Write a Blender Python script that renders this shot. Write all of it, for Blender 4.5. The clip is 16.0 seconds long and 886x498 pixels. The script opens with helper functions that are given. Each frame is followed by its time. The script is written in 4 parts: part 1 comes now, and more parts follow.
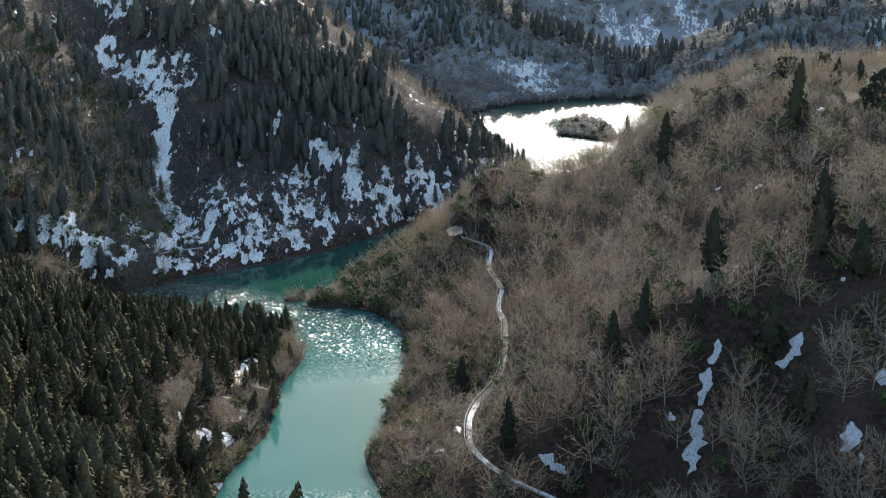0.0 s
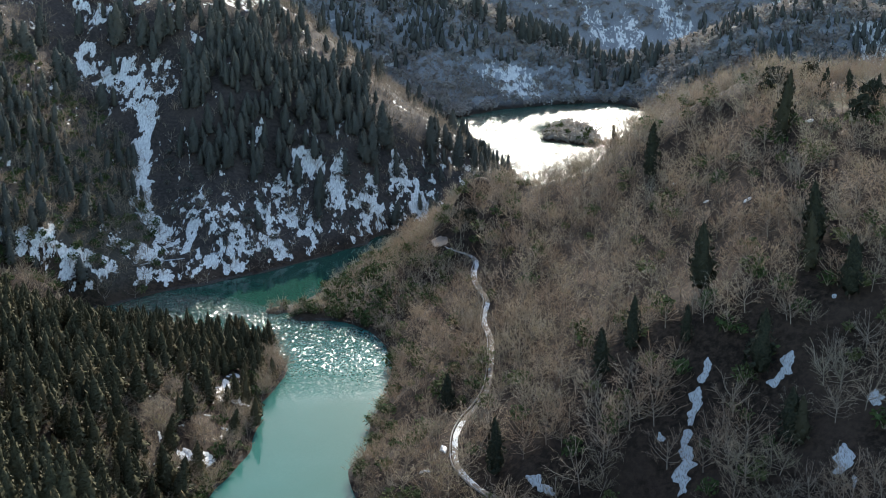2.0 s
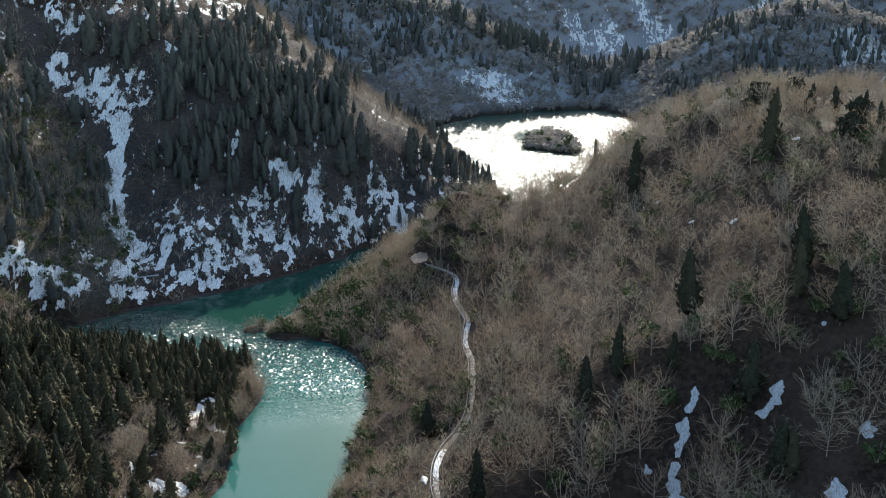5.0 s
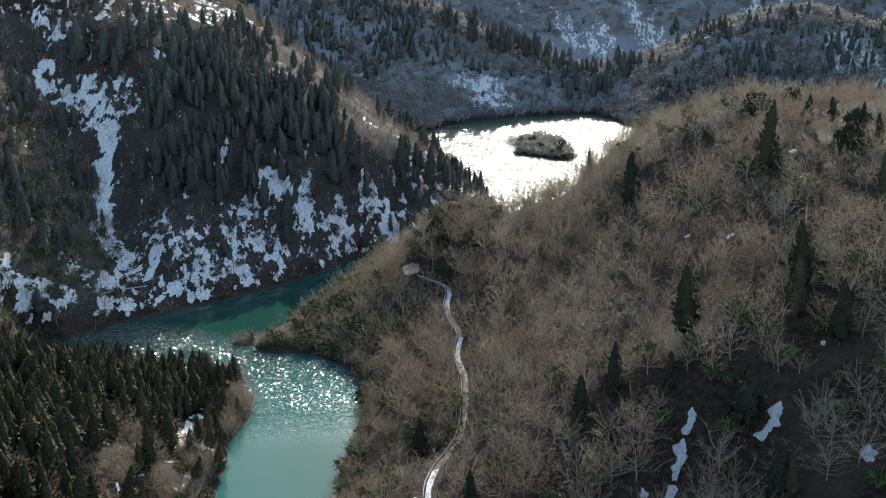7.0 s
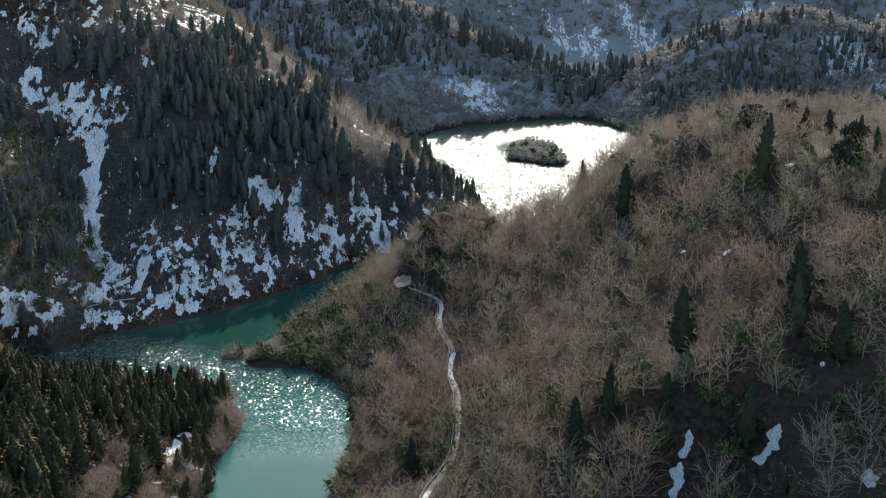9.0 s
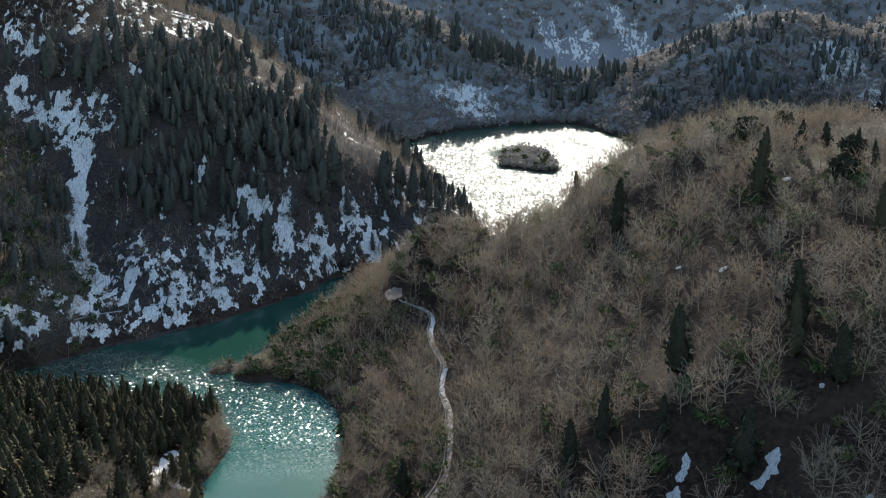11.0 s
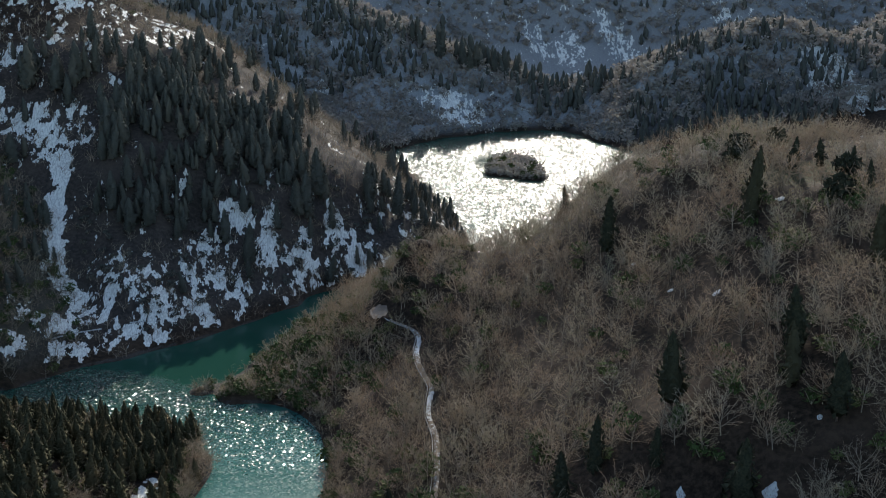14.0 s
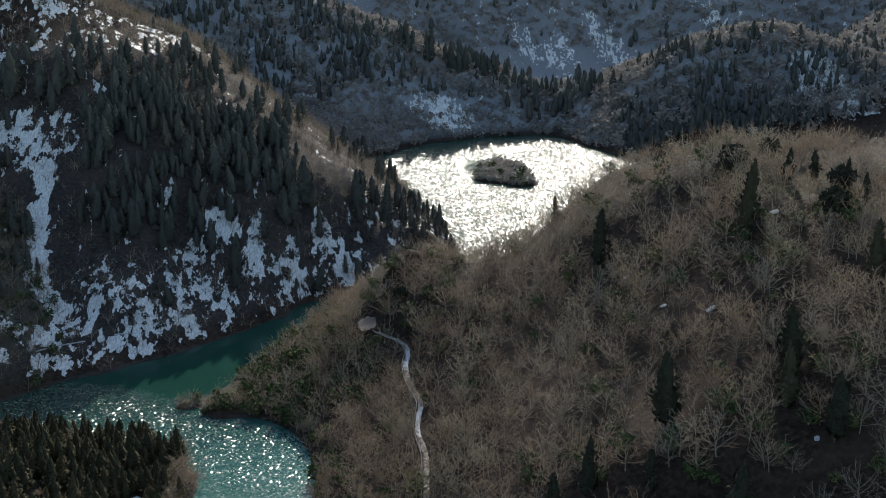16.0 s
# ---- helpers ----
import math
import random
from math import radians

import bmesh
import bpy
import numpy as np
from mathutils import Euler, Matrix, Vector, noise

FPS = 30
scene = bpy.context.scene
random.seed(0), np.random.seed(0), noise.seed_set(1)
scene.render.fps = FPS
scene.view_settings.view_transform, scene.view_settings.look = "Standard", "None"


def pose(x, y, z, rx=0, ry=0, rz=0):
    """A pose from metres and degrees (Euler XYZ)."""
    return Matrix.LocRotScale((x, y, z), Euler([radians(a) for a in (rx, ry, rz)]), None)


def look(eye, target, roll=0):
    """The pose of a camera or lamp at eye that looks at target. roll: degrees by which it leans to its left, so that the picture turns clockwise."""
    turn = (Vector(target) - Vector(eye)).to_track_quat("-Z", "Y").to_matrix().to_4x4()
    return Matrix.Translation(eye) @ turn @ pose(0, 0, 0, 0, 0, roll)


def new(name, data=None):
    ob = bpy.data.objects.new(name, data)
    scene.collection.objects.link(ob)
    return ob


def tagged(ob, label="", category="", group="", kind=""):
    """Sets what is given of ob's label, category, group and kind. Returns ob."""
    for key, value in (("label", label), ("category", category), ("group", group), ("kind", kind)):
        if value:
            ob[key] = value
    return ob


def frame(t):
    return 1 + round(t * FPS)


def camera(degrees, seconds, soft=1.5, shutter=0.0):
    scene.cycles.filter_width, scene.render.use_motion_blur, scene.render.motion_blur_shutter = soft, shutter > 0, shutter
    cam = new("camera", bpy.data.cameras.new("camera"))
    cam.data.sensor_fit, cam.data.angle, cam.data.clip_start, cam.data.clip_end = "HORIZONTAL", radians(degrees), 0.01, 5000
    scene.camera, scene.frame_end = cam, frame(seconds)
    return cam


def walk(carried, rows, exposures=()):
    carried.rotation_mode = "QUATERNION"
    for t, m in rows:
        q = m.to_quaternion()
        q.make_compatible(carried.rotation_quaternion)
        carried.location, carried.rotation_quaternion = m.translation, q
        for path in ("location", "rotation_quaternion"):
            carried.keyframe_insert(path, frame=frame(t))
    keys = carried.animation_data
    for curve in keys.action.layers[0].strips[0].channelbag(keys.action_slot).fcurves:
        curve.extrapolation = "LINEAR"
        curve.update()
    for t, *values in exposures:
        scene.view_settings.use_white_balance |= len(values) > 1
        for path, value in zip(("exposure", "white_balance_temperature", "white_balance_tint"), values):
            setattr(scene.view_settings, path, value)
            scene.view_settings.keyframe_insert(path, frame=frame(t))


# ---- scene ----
cam = camera(40.1, 16.0, soft=0.55)
METRES, EYE, TILT, LEAN, TURN = 80.0, 207.0, -16.0, 0.0, 0.0
ROWS = [
    (0.0, 0.0, 0.0, 0.0, -0.0, 0.0, -0.0),
    (0.5, 0.0004, 0.0254, 0.0187, -0.16, -0.0, 0.04),
    (1.0, 0.0002, 0.0504, 0.0372, -0.34, -0.01, 0.09),
    (1.5, 0.0006, 0.0759, 0.056, -0.51, -0.02, 0.14),
    (2.0, 0.0005, 0.1004, 0.0753, -0.72, -0.02, 0.19),
    (2.5, 0.0005, 0.1253, 0.0944, -0.92, -0.03, 0.23),
    (3.0, 0.0018, 0.1509, 0.1127, -1.12, -0.03, 0.27),
    (3.5, 0.0015, 0.1757, 0.1317, -1.33, -0.04, 0.33),
    (4.0, 0.0018, 0.2005, 0.1503, -1.46, -0.04, 0.35),
    (6.5, 0.0042, 0.3234, 0.2457, -1.98, -0.07, 0.46),
    (7.0, 0.0045, 0.348, 0.2652, -2.07, -0.08, 0.48),
    (7.5, 0.0051, 0.3727, 0.2853, -2.16, -0.08, 0.5),
    (8.0, 0.0062, 0.3979, 0.3049, -2.26, -0.09, 0.53),
    (8.5, 0.0066, 0.423, 0.3249, -2.36, -0.09, 0.56),
    (9.0, 0.0076, 0.447, 0.3452, -2.46, -0.1, 0.59),
    (11.5, 0.0119, 0.574, 0.4376, -3.0, -0.08, 0.72),
    (12.0, 0.0127, 0.5985, 0.4554, -3.12, -0.08, 0.75),
    (12.5, 0.0141, 0.6247, 0.4729, -3.2, -0.08, 0.77),
    (13.0, 0.0161, 0.6494, 0.4908, -3.31, -0.08, 0.8),
    (13.5, 0.017, 0.675, 0.5085, -3.43, -0.08, 0.82),
    (14.0, 0.0189, 0.7005, 0.5255, -3.55, -0.09, 0.84),
    (14.5, 0.0212, 0.727, 0.5418, -3.67, -0.08, 0.86),
    (15.0, 0.0223, 0.7516, 0.5583, -3.79, -0.08, 0.89),
    (15.5, 0.0248, 0.7779, 0.5749, -3.92, -0.08, 0.92),
    (16.0, 0.027, 0.8049, 0.5912, -4.06, -0.08, 0.96),
]
walk(cam, [(t, pose(0, 0, EYE, TILT, LEAN, TURN) @ pose(METRES * x, METRES * y, METRES * z, 90 + pitch, roll, yaw)) for t, x, y, z, yaw, pitch, roll in ROWS], [(0.0, 1.38), (4.0, 1.29), (9.0, 1.14), (12.0, 0.93), (16.0, 0.58)])


# ---- sun, sky and exposure ----
SUN_HEIGHT, SUN_TURN = 26.5, 10.0
world = bpy.data.worlds.new("sky")
scene.world = world
world.use_nodes = True
sky = world.node_tree.nodes.new("ShaderNodeTexSky")
sky.sky_type, sky.sun_disc = "NISHITA", False
sky.sun_elevation, sky.sun_rotation = radians(SUN_HEIGHT), radians(SUN_TURN)
sky.altitude, sky.air_density, sky.dust_density = 300, 1.0, 1.2
background = world.node_tree.nodes["Background"]
world.node_tree.links.new(sky.outputs[0], background.inputs[0])
background.inputs[1].default_value = 0.165
sun_data = bpy.data.lights.new("sun", "SUN")
sun_data.energy, sun_data.angle, sun_data.color = 3.6, radians(0.6), (1.0, 0.935, 0.83)
sun = new("sun", sun_data)
sun.matrix_world = look((math.sin(radians(SUN_TURN)) * math.cos(radians(SUN_HEIGHT)) * 900, math.cos(radians(SUN_TURN)) * math.cos(radians(SUN_HEIGHT)) * 900, math.sin(radians(SUN_HEIGHT)) * 900), (0, 0, 0))


# ---- materials ----
class Mat:
    """A node material with short calls for its nodes."""

    def __init__(self, name):
        self.m = bpy.data.materials.new(name)
        self.m.use_nodes = True
        self.t = self.m.node_tree
        self.b = self.t.nodes["Principled BSDF"]
        self.out = self.t.nodes["Material Output"]

    def n(self, kind):
        return self.t.nodes.new("ShaderNode" + kind)

    def link(self, a, b):
        self.t.links.new(a, b)

    def put(self, socket, v):
        if hasattr(v, "links"):
            self.link(v, socket)
        else:
            socket.default_value = v

    def pos(self):
        return self.n("NewGeometry").outputs["Position"]

    def noise(self, scale, detail=3, rough=0.55, stretch=None, vec=None):
        v = vec or self.pos()
        if stretch:
            mp = self.n("Mapping")
            mp.inputs["Scale"].default_value = stretch
            self.link(v, mp.inputs["Vector"])
            v = mp.outputs[0]
        tex = self.n("TexNoise")
        tex.inputs["Scale"].default_value, tex.inputs["Detail"].default_value, tex.inputs["Roughness"].default_value = scale, detail, rough
        self.link(v, tex.inputs["Vector"])
        return tex.outputs["Fac"]

    def math(self, op, a, b=0.0):
        node = self.n("Math")
        node.operation = op
        self.put(node.inputs[0], a)
        self.put(node.inputs[1], b)
        return node.outputs[0]

    def span(self, v, a, b, c=0.0, d=1.0):
        node = self.n("MapRange")
        node.interpolation_type = "SMOOTHSTEP"
        self.put(node.inputs[0], v)
        for k, x in zip((1, 2, 3, 4), (a, b, c, d)):
            self.put(node.inputs[k], x)
        return node.outputs[0]

    def mix(self, f, a, b):
        node = self.n("MixRGB")
        self.put(node.inputs[0], f)
        for k, c in ((1, a), (2, b)):
            self.put(node.inputs[k], c if hasattr(c, "links") else (*c, 1))
        return node.outputs[0]

    def attr(self, name):
        node = self.n("Attribute")
        node.attribute_name = name
        return node.outputs["Fac"]

    def bump(self, height, strength, distance):
        node = self.n("Bump")
        self.put(node.inputs["Strength"], strength)
        node.inputs["Distance"].default_value = distance
        self.link(height, node.inputs["Height"])
        self.link(node.outputs[0], self.b.inputs["Normal"])

    def base(self, colour, rough):
        self.put(self.b.inputs["Base Color"], colour if hasattr(colour, "links") else (*colour, 1))
        self.put(self.b.inputs["Roughness"], rough)


def tint_of(m):
    """A number from 0 to 1 that differs from tree to tree."""
    rnd = m.n("ObjectInfo").outputs["Random"]
    return m.math("FRACT", m.math("ADD", m.attr("tint"), rnd))


def make_ground():
    m = Mat("hillside_ground")
    a = m.noise(0.035, 4)
    b = m.noise(0.5, 5, 0.65)
    c = m.noise(2.6, 3)
    soil = m.mix(m.span(b, 0.35, 0.68), (0.012, 0.0085, 0.006), (0.049, 0.033, 0.021))
    soil = m.mix(m.span(a, 0.45, 0.65, 0, 0.5), soil, (0.062, 0.043, 0.029))
    soil = m.mix(m.math("MULTIPLY", m.attr("bamboo"), m.span(c, 0.4, 0.6)), soil, (0.10, 0.12, 0.045))
    # pale grey over the distant soil, painted in place of haze
    soil = m.mix(m.math("MULTIPLY", m.attr("haze_pale"), m.span(b, 0.3, 0.7, 0.6, 1.0)), soil, (0.31, 0.325, 0.32))
    rock = m.mix(m.span(c, 0.35, 0.65), (0.018, 0.016, 0.014), (0.075, 0.068, 0.058))
    soil = m.mix(m.span(m.attr("rock"), 0.4, 0.7), soil, rock)
    melt = m.math("ADD", m.math("MULTIPLY", m.math("SUBTRACT", m.noise(0.05, 2, 0.5, (1.5, 0.7, 0.7)), 0.5), 1.6), m.math("MULTIPLY", m.math("SUBTRACT", m.noise(0.16, 4, 0.6, (1.5, 0.7, 0.6)), 0.5), 2.5))
    streak = m.math("MULTIPLY", m.math("SUBTRACT", m.noise(0.6, 4, 0.6, (1.5, 0.7, 0.7)), 0.5), 0.6)
    snow = m.span(m.math("ADD", m.attr("snow"), m.math("ADD", melt, streak)), 0.5, 0.57)
    grime = m.mix(m.span(m.noise(0.8, 5, 0.7, (1.6, 0.5, 0.5)), 0.42, 0.62, 0, 0.85), (0.76, 0.76, 0.69), (0.42, 0.41, 0.37))
    m.base(m.mix(snow, soil, grime), m.math("SUBTRACT", 0.95, m.math("MULTIPLY", snow, 0.35)))
    m.b.inputs["Specular IOR Level"].default_value = 0.15
    m.bump(m.math("ADD", m.math("MULTIPLY", b, 0.6), m.math("ADD", m.math("MULTIPLY", c, 0.25), m.math("MULTIPLY", snow, 0.5))), 0.8, 0.8)
    return m.m


def make_shaded_snow():
    m = Mat("shaded_old_snow")
    g = m.noise(0.8, 4, 0.6)
    f = m.noise(1.6, 4, 0.65, (2.2, 0.5, 0.8))
    # greyer than the ground's snow: the gully's shade is put into this colour
    c = m.mix(m.span(g, 0.45, 0.75, 0, 0.7), (0.44, 0.46, 0.44), (0.27, 0.27, 0.25))
    c = m.mix(m.span(f, 0.5, 0.62, 0, 0.85), c, (0.14, 0.115, 0.09))
    m.base(c, 0.6)
    m.bump(m.math("ADD", g, m.math("MULTIPLY", f, 0.3)), 0.7, 0.4)
    return m.m


def make_water():
    m = Mat("lake_water")
    ruffle, sheen = m.attr("ruffle"), m.attr("sheen")
    cloud = m.noise(0.012, 3, 0.5)
    # darker base up the arm stands in for the mountain's reflection, milky teal nearer
    m.base(m.mix(m.attr("silt_reflection"), (0.012, 0.046, 0.033), m.mix(m.span(cloud, 0.35, 0.7), (0.028, 0.098, 0.080), (0.040, 0.122, 0.106))), m.math("ADD", 0.06, m.math("ADD", m.math("MULTIPLY", sheen, 0.07), m.math("MULTIPLY", ruffle, 0.12))))
    m.b.inputs["IOR"].default_value = 1.33
    m.put(m.b.inputs["Specular IOR Level"], m.math("ADD", 0.09, m.math("MULTIPLY", ruffle, m.math("SUBTRACT", 0.4, m.math("MULTIPLY", sheen, 0.3)))))
    gust = m.span(m.noise(0.06, 3, 0.6, (1.0, 0.5, 1.0)), 0.36, 0.64, 0.8, 1.1)
    # small wave facets, each tilted its own way; on the open upper lake stretched to suit the camera's low view
    tilts = []
    for size in ((1.7, 1.25, 1.0), (1.25, 0.45, 1.0)):
        mp = m.n("Mapping")
        mp.inputs["Scale"].default_value = size
        m.link(m.pos(), mp.inputs["Vector"])
        cells = m.n("TexVoronoi")
        cells.inputs["Scale"].default_value = 1.0
        m.link(mp.outputs[0], cells.inputs["Vector"])
        tilts.append(cells.outputs["Color"])
    both = m.n("MixRGB")
    m.link(sheen, both.inputs[0])
    m.link(tilts[0], both.inputs[1])
    m.link(tilts[1], both.inputs[2])
    split = m.n("SeparateXYZ")
    m.link(both.outputs[0], split.inputs[0])
    steep = m.math("MULTIPLY", m.math("MULTIPLY", ruffle, gust), m.math("SUBTRACT", 1.5, m.math("MULTIPLY", sheen, 0.76)))
    join = m.n("CombineXYZ")
    for k in (0, 1):
        m.link(m.math("MULTIPLY", m.math("SUBTRACT", split.outputs[k], 0.5), steep), join.inputs[k])
    join.inputs[2].default_value = 1.0
    unit = m.n("VectorMath")
    unit.operation = "NORMALIZE"
    m.link(join.outputs[0], unit.inputs[0])
    m.link(unit.outputs[0], m.b.inputs["Normal"])
    return m.m


def make_bark(name, dark, light):
    m = Mat(name)
    c = m.mix(m.span(m.noise(1.5, 4), 0.35, 0.7), dark, light)
    c = m.mix(m.math("MULTIPLY", tint_of(m), 0.4), c, light)
    m.base(c, 0.9)
    m.b.inputs["Specular IOR Level"].default_value = 0.2
    return m.m


def make_twigs(name, grey):
    m = Mat(name)
    t = tint_of(m)
    ramp = m.n("ValToRGB")
    ramp.color_ramp.elements[0].color, ramp.color_ramp.elements[1].color = (0.155, 0.108, 0.07, 1), (0.47, 0.39, 0.275, 1)
    for p, c in ((0.3, (0.26, 0.18, 0.11, 1)), (0.55, (0.37, 0.295, 0.20, 1)), (0.8, (0.25, 0.225, 0.125, 1))):
        e = ramp.color_ramp.elements.new(p)
        e.color = c
    m.link(t, ramp.inputs[0])
    c = m.mix(m.span(m.noise(0.022, 3), 0.42, 0.62, 0, 0.5), ramp.outputs[0], (0.35, 0.245, 0.165))
    c = m.mix(m.span(m.noise(0.03, 3, 0.5, (1, 1.3, 1)), 0.5, 0.68, 0, 0.55), c, (0.29, 0.295, 0.235))
    c = m.mix(m.span(m.noise(0.9, 3), 0.4, 0.65, 0, 0.45), c, (0.12, 0.09, 0.07))
    # grey sets how far the twigs fade to a flat haze tone
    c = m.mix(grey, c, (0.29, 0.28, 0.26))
    m.base(c, 0.8)
    m.b.inputs["Specular IOR Level"].default_value = 0.3
    glow = m.n("BsdfTranslucent")
    m.link(c, glow.inputs[0])
    both = m.n("MixShader")
    both.inputs[0].default_value = 0.22
    m.link(m.b.outputs[0], both.inputs[1])
    m.link(glow.outputs[0], both.inputs[2])
    m.link(both.outputs[0], m.out.inputs[0])
    return m.m


def make_needles(name, dark, light, tip):
    m = Mat(name)
    t = tint_of(m)
    c = m.mix(m.span(m.noise(1.3, 4, 0.65), 0.35, 0.7), dark, light)
    c = m.mix(m.span(t, 0.55, 1.0, 0, 0.8), c, tip)
    m.base(c, 0.85)
    m.b.inputs["Specular IOR Level"].default_value = 0.06
    return m.m


def make_gravel():
    m = Mat("track_gravel")
    a, b = m.noise(0.25, 4), m.noise(2.2, 4, 0.65)
    c = m.mix(m.span(b, 0.35, 0.7), (0.15, 0.12, 0.09), (0.25, 0.208, 0.162))
    c = m.mix(m.span(a, 0.42, 0.6, 0, 0.75), c, (0.17, 0.13, 0.095))
    melt = m.span(m.math("ADD", m.attr("snow"), m.math("MULTIPLY", m.math("SUBTRACT", m.noise(0.7, 3), 0.5), 1.8)), 0.5, 0.6)
    m.base(m.mix(melt, c, (0.60, 0.62, 0.60)), 0.9)
    m.bump(b, 0.6, 0.15)
    return m.m


def make_concrete():
    m = Mat("weathered_concrete")
    a = m.noise(1.2, 4, 0.6)
    m.base(m.mix(m.span(a, 0.35, 0.7), (0.25, 0.24, 0.22), (0.44, 0.42, 0.39)), 0.85)
    m.bump(a, 0.4, 0.05)
    return m.m


GROUND, SHADED_SNOW, WATER = make_ground(), make_shaded_snow(), make_water()
BARK = make_bark("grey_bark", (0.135, 0.105, 0.075), (0.37, 0.305, 0.225))
CEDAR_BARK = make_bark("brown_bark", (0.06, 0.045, 0.035), (0.14, 0.1, 0.075))
# second twig material is the first one greyed for distance haze
TWIGS, HAZY_TWIGS = make_twigs("bare_twigs", 0.0), make_twigs("hazy_grey_twigs", 0.6)
NEEDLES = make_needles("cedar_needles", (0.044, 0.045, 0.026), (0.085, 0.080, 0.045), (0.11, 0.092, 0.05))
# darker copy of the cedar needles, for lone cedars and round evergreens
DARK_NEEDLES = make_needles("dark_needles", (0.022, 0.026, 0.017), (0.048, 0.050, 0.030), (0.06, 0.056, 0.032))
# lighter, greyer needles for the far slopes: distance haze put into the colour
HAZY_NEEDLES = make_needles("hazy_needles", (0.068, 0.072, 0.060), (0.096, 0.10, 0.083), (0.115, 0.11, 0.085))
SHRUB = make_needles("evergreen_leaves", (0.035, 0.055, 0.02), (0.075, 0.105, 0.035), (0.11, 0.115, 0.045))
GRAVEL, CONCRETE = make_gravel(), make_concrete()


def mesh_of(name, verts, tris, mats, slots=None, **point_values):
    """A mesh from arrays of places and triangles, with a material slot a triangle and named values a point."""
    me = bpy.data.meshes.new(name)
    verts, tris = np.asarray(verts, np.float32), np.asarray(tris, np.int32)
    me.vertices.add(len(verts))
    me.vertices.foreach_set("co", verts.ravel())
    k = tris.shape[1]
    me.loops.add(tris.size)
    me.loops.foreach_set("vertex_index", tris.ravel())
    me.polygons.add(len(tris))
    me.polygons.foreach_set("loop_start", np.arange(0, tris.size, k, dtype=np.int32))
    for mat in mats:
        me.materials.append(mat)
    if slots is not None:
        me.polygons.foreach_set("material_index", np.asarray(slots, np.int32))
    for key, val in point_values.items():
        me.attributes.new(key, "FLOAT", "POINT").data.foreach_set("value", np.asarray(val, np.float32))
    me.update(calc_edges=True)
    return me


# ---- the lie of the land: heights along shores, beds, roads, flanks and crests, joined by one smooth surface ----
FEATURES = []


def feature(step, *points):
    """A line on the land through points (x, y, height), taken up at even steps."""
    for a, b in zip(points, points[1:]):
        a, b = np.array(a, float), np.array(b, float)
        n = max(1, int(np.hypot(*(b - a)[:2]) / step))
        FEATURES.extend(a + (b - a) * k / n for k in range(n))
    FEATURES.append(np.array(points[-1], float))


# shores and beds of the lower arm of the lake
feature(22, (-92, 345, 0), (-88, 372, 0), (-82, 401, 0), (-77, 429, 0), (-71, 452, 0), (-71, 480, 0), (-71, 509, 0), (-66, 532, 0), (-67, 548, 0), (-76, 572, 0))
feature(22, (-76, 572, 0), (-97, 585, 0), (-125, 590, 0), (-150, 594, 0), (-176, 602, 0), (-189, 616, 0))
feature(22, (-189, 616, 0), (-172, 634, 0), (-163, 642, 0), (-150, 656, 0), (-127, 669, 0), (-112, 682, 0), (-91, 698, 0), (-72, 718, 0), (-58, 733, 0), (-45, 748, 0), (-37, 762, 0), (-22, 780, 0), (-5, 794, 0), (20, 808, 0), (45, 815, 0))
feature(20, (-14, 366, 0), (-23, 399, 0), (-28, 417, 0), (-30, 436, 0), (-24, 472, 0), (-18, 510, 0), (-17, 538, 0), (-20, 566, 0), (-27, 587, 0), (-40, 603, 0), (-56, 607, 0), (-70, 612, 0), (-82, 621, 0))
feature(22, (-82, 621, 0), (-77, 634, 0), (-58, 668, 0), (-43, 700, 0), (-28, 740, 0), (-17, 759, 0), (0, 775, 0), (30, 788, 0), (62, 800, 0))
feature(24, (-50, 365, -9), (-52, 400, -11), (-51, 450, -12), (-45, 500, -12), (-42, 560, -11), (-58, 588, -9), (-100, 622, -11), (-140, 630, -10), (-165, 620, -7))
feature(24, (-100, 648, -9), (-78, 672, -8), (-60, 703, -7), (-42, 738, -6), (-22, 768, -5), (12, 792, -4), (60, 812, -4), (100, 850, -6))
# the upper lake and its island
feature(40, (18, 1180, 0), (41, 1229, 0), (77, 1270, 0), (131, 1303, 0), (180, 1312, 0), (217, 1290, 0), (238, 1235, 0), (258, 1195, 0), (275, 1110, 0), (250, 1010, 0), (205, 930, 0), (160, 880, 0), (110, 830, 0), (62, 800, 0))
feature(40, (18, 1180, 0), (38, 1129, 0), (53, 1043, 0), (64, 960, 0), (73, 900, 0), (72, 855, 0), (45, 815, 0))
feature(45, (100, 880, -10), (110, 960, -12), (95, 1040, -12), (75, 1120, -10), (75, 1200, -10), (130, 1240, -12), (200, 1230, -12), (215, 1140, -12), (195, 1040, -12), (150, 930, -10))
feature(12, (114, 1104, 2.4), (137, 1090, 3.0), (150, 1084, 2.6), (146, 1112, 3.4), (120, 1130, 2.8), (144, 1138, 3.0), (138, 1162, 2.8))
feature(16, (97, 1100, -4), (114, 1082, -4), (134, 1070, -4), (158, 1062, -4), (170, 1090, -4), (170, 1160, -4), (144, 1188, -4), (110, 1178, -4), (95, 1127, -4), (97, 1100, -4))
# the hill beside the lower arm, with the track round its foot
feature(16, (62, 352, 13), (46, 362, 14), (34, 372, 15), (27, 377, 16), (19, 384, 17), (12, 397, 18), (10, 411, 19), (12, 428, 20), (19, 440, 22), (24, 455, 24), (26, 480, 26), (27, 502, 28), (28, 529, 29), (27, 555, 30), (25, 574, 31), (25, 610, 31), (19, 628, 31), (10, 640, 31), (3, 652, 31))
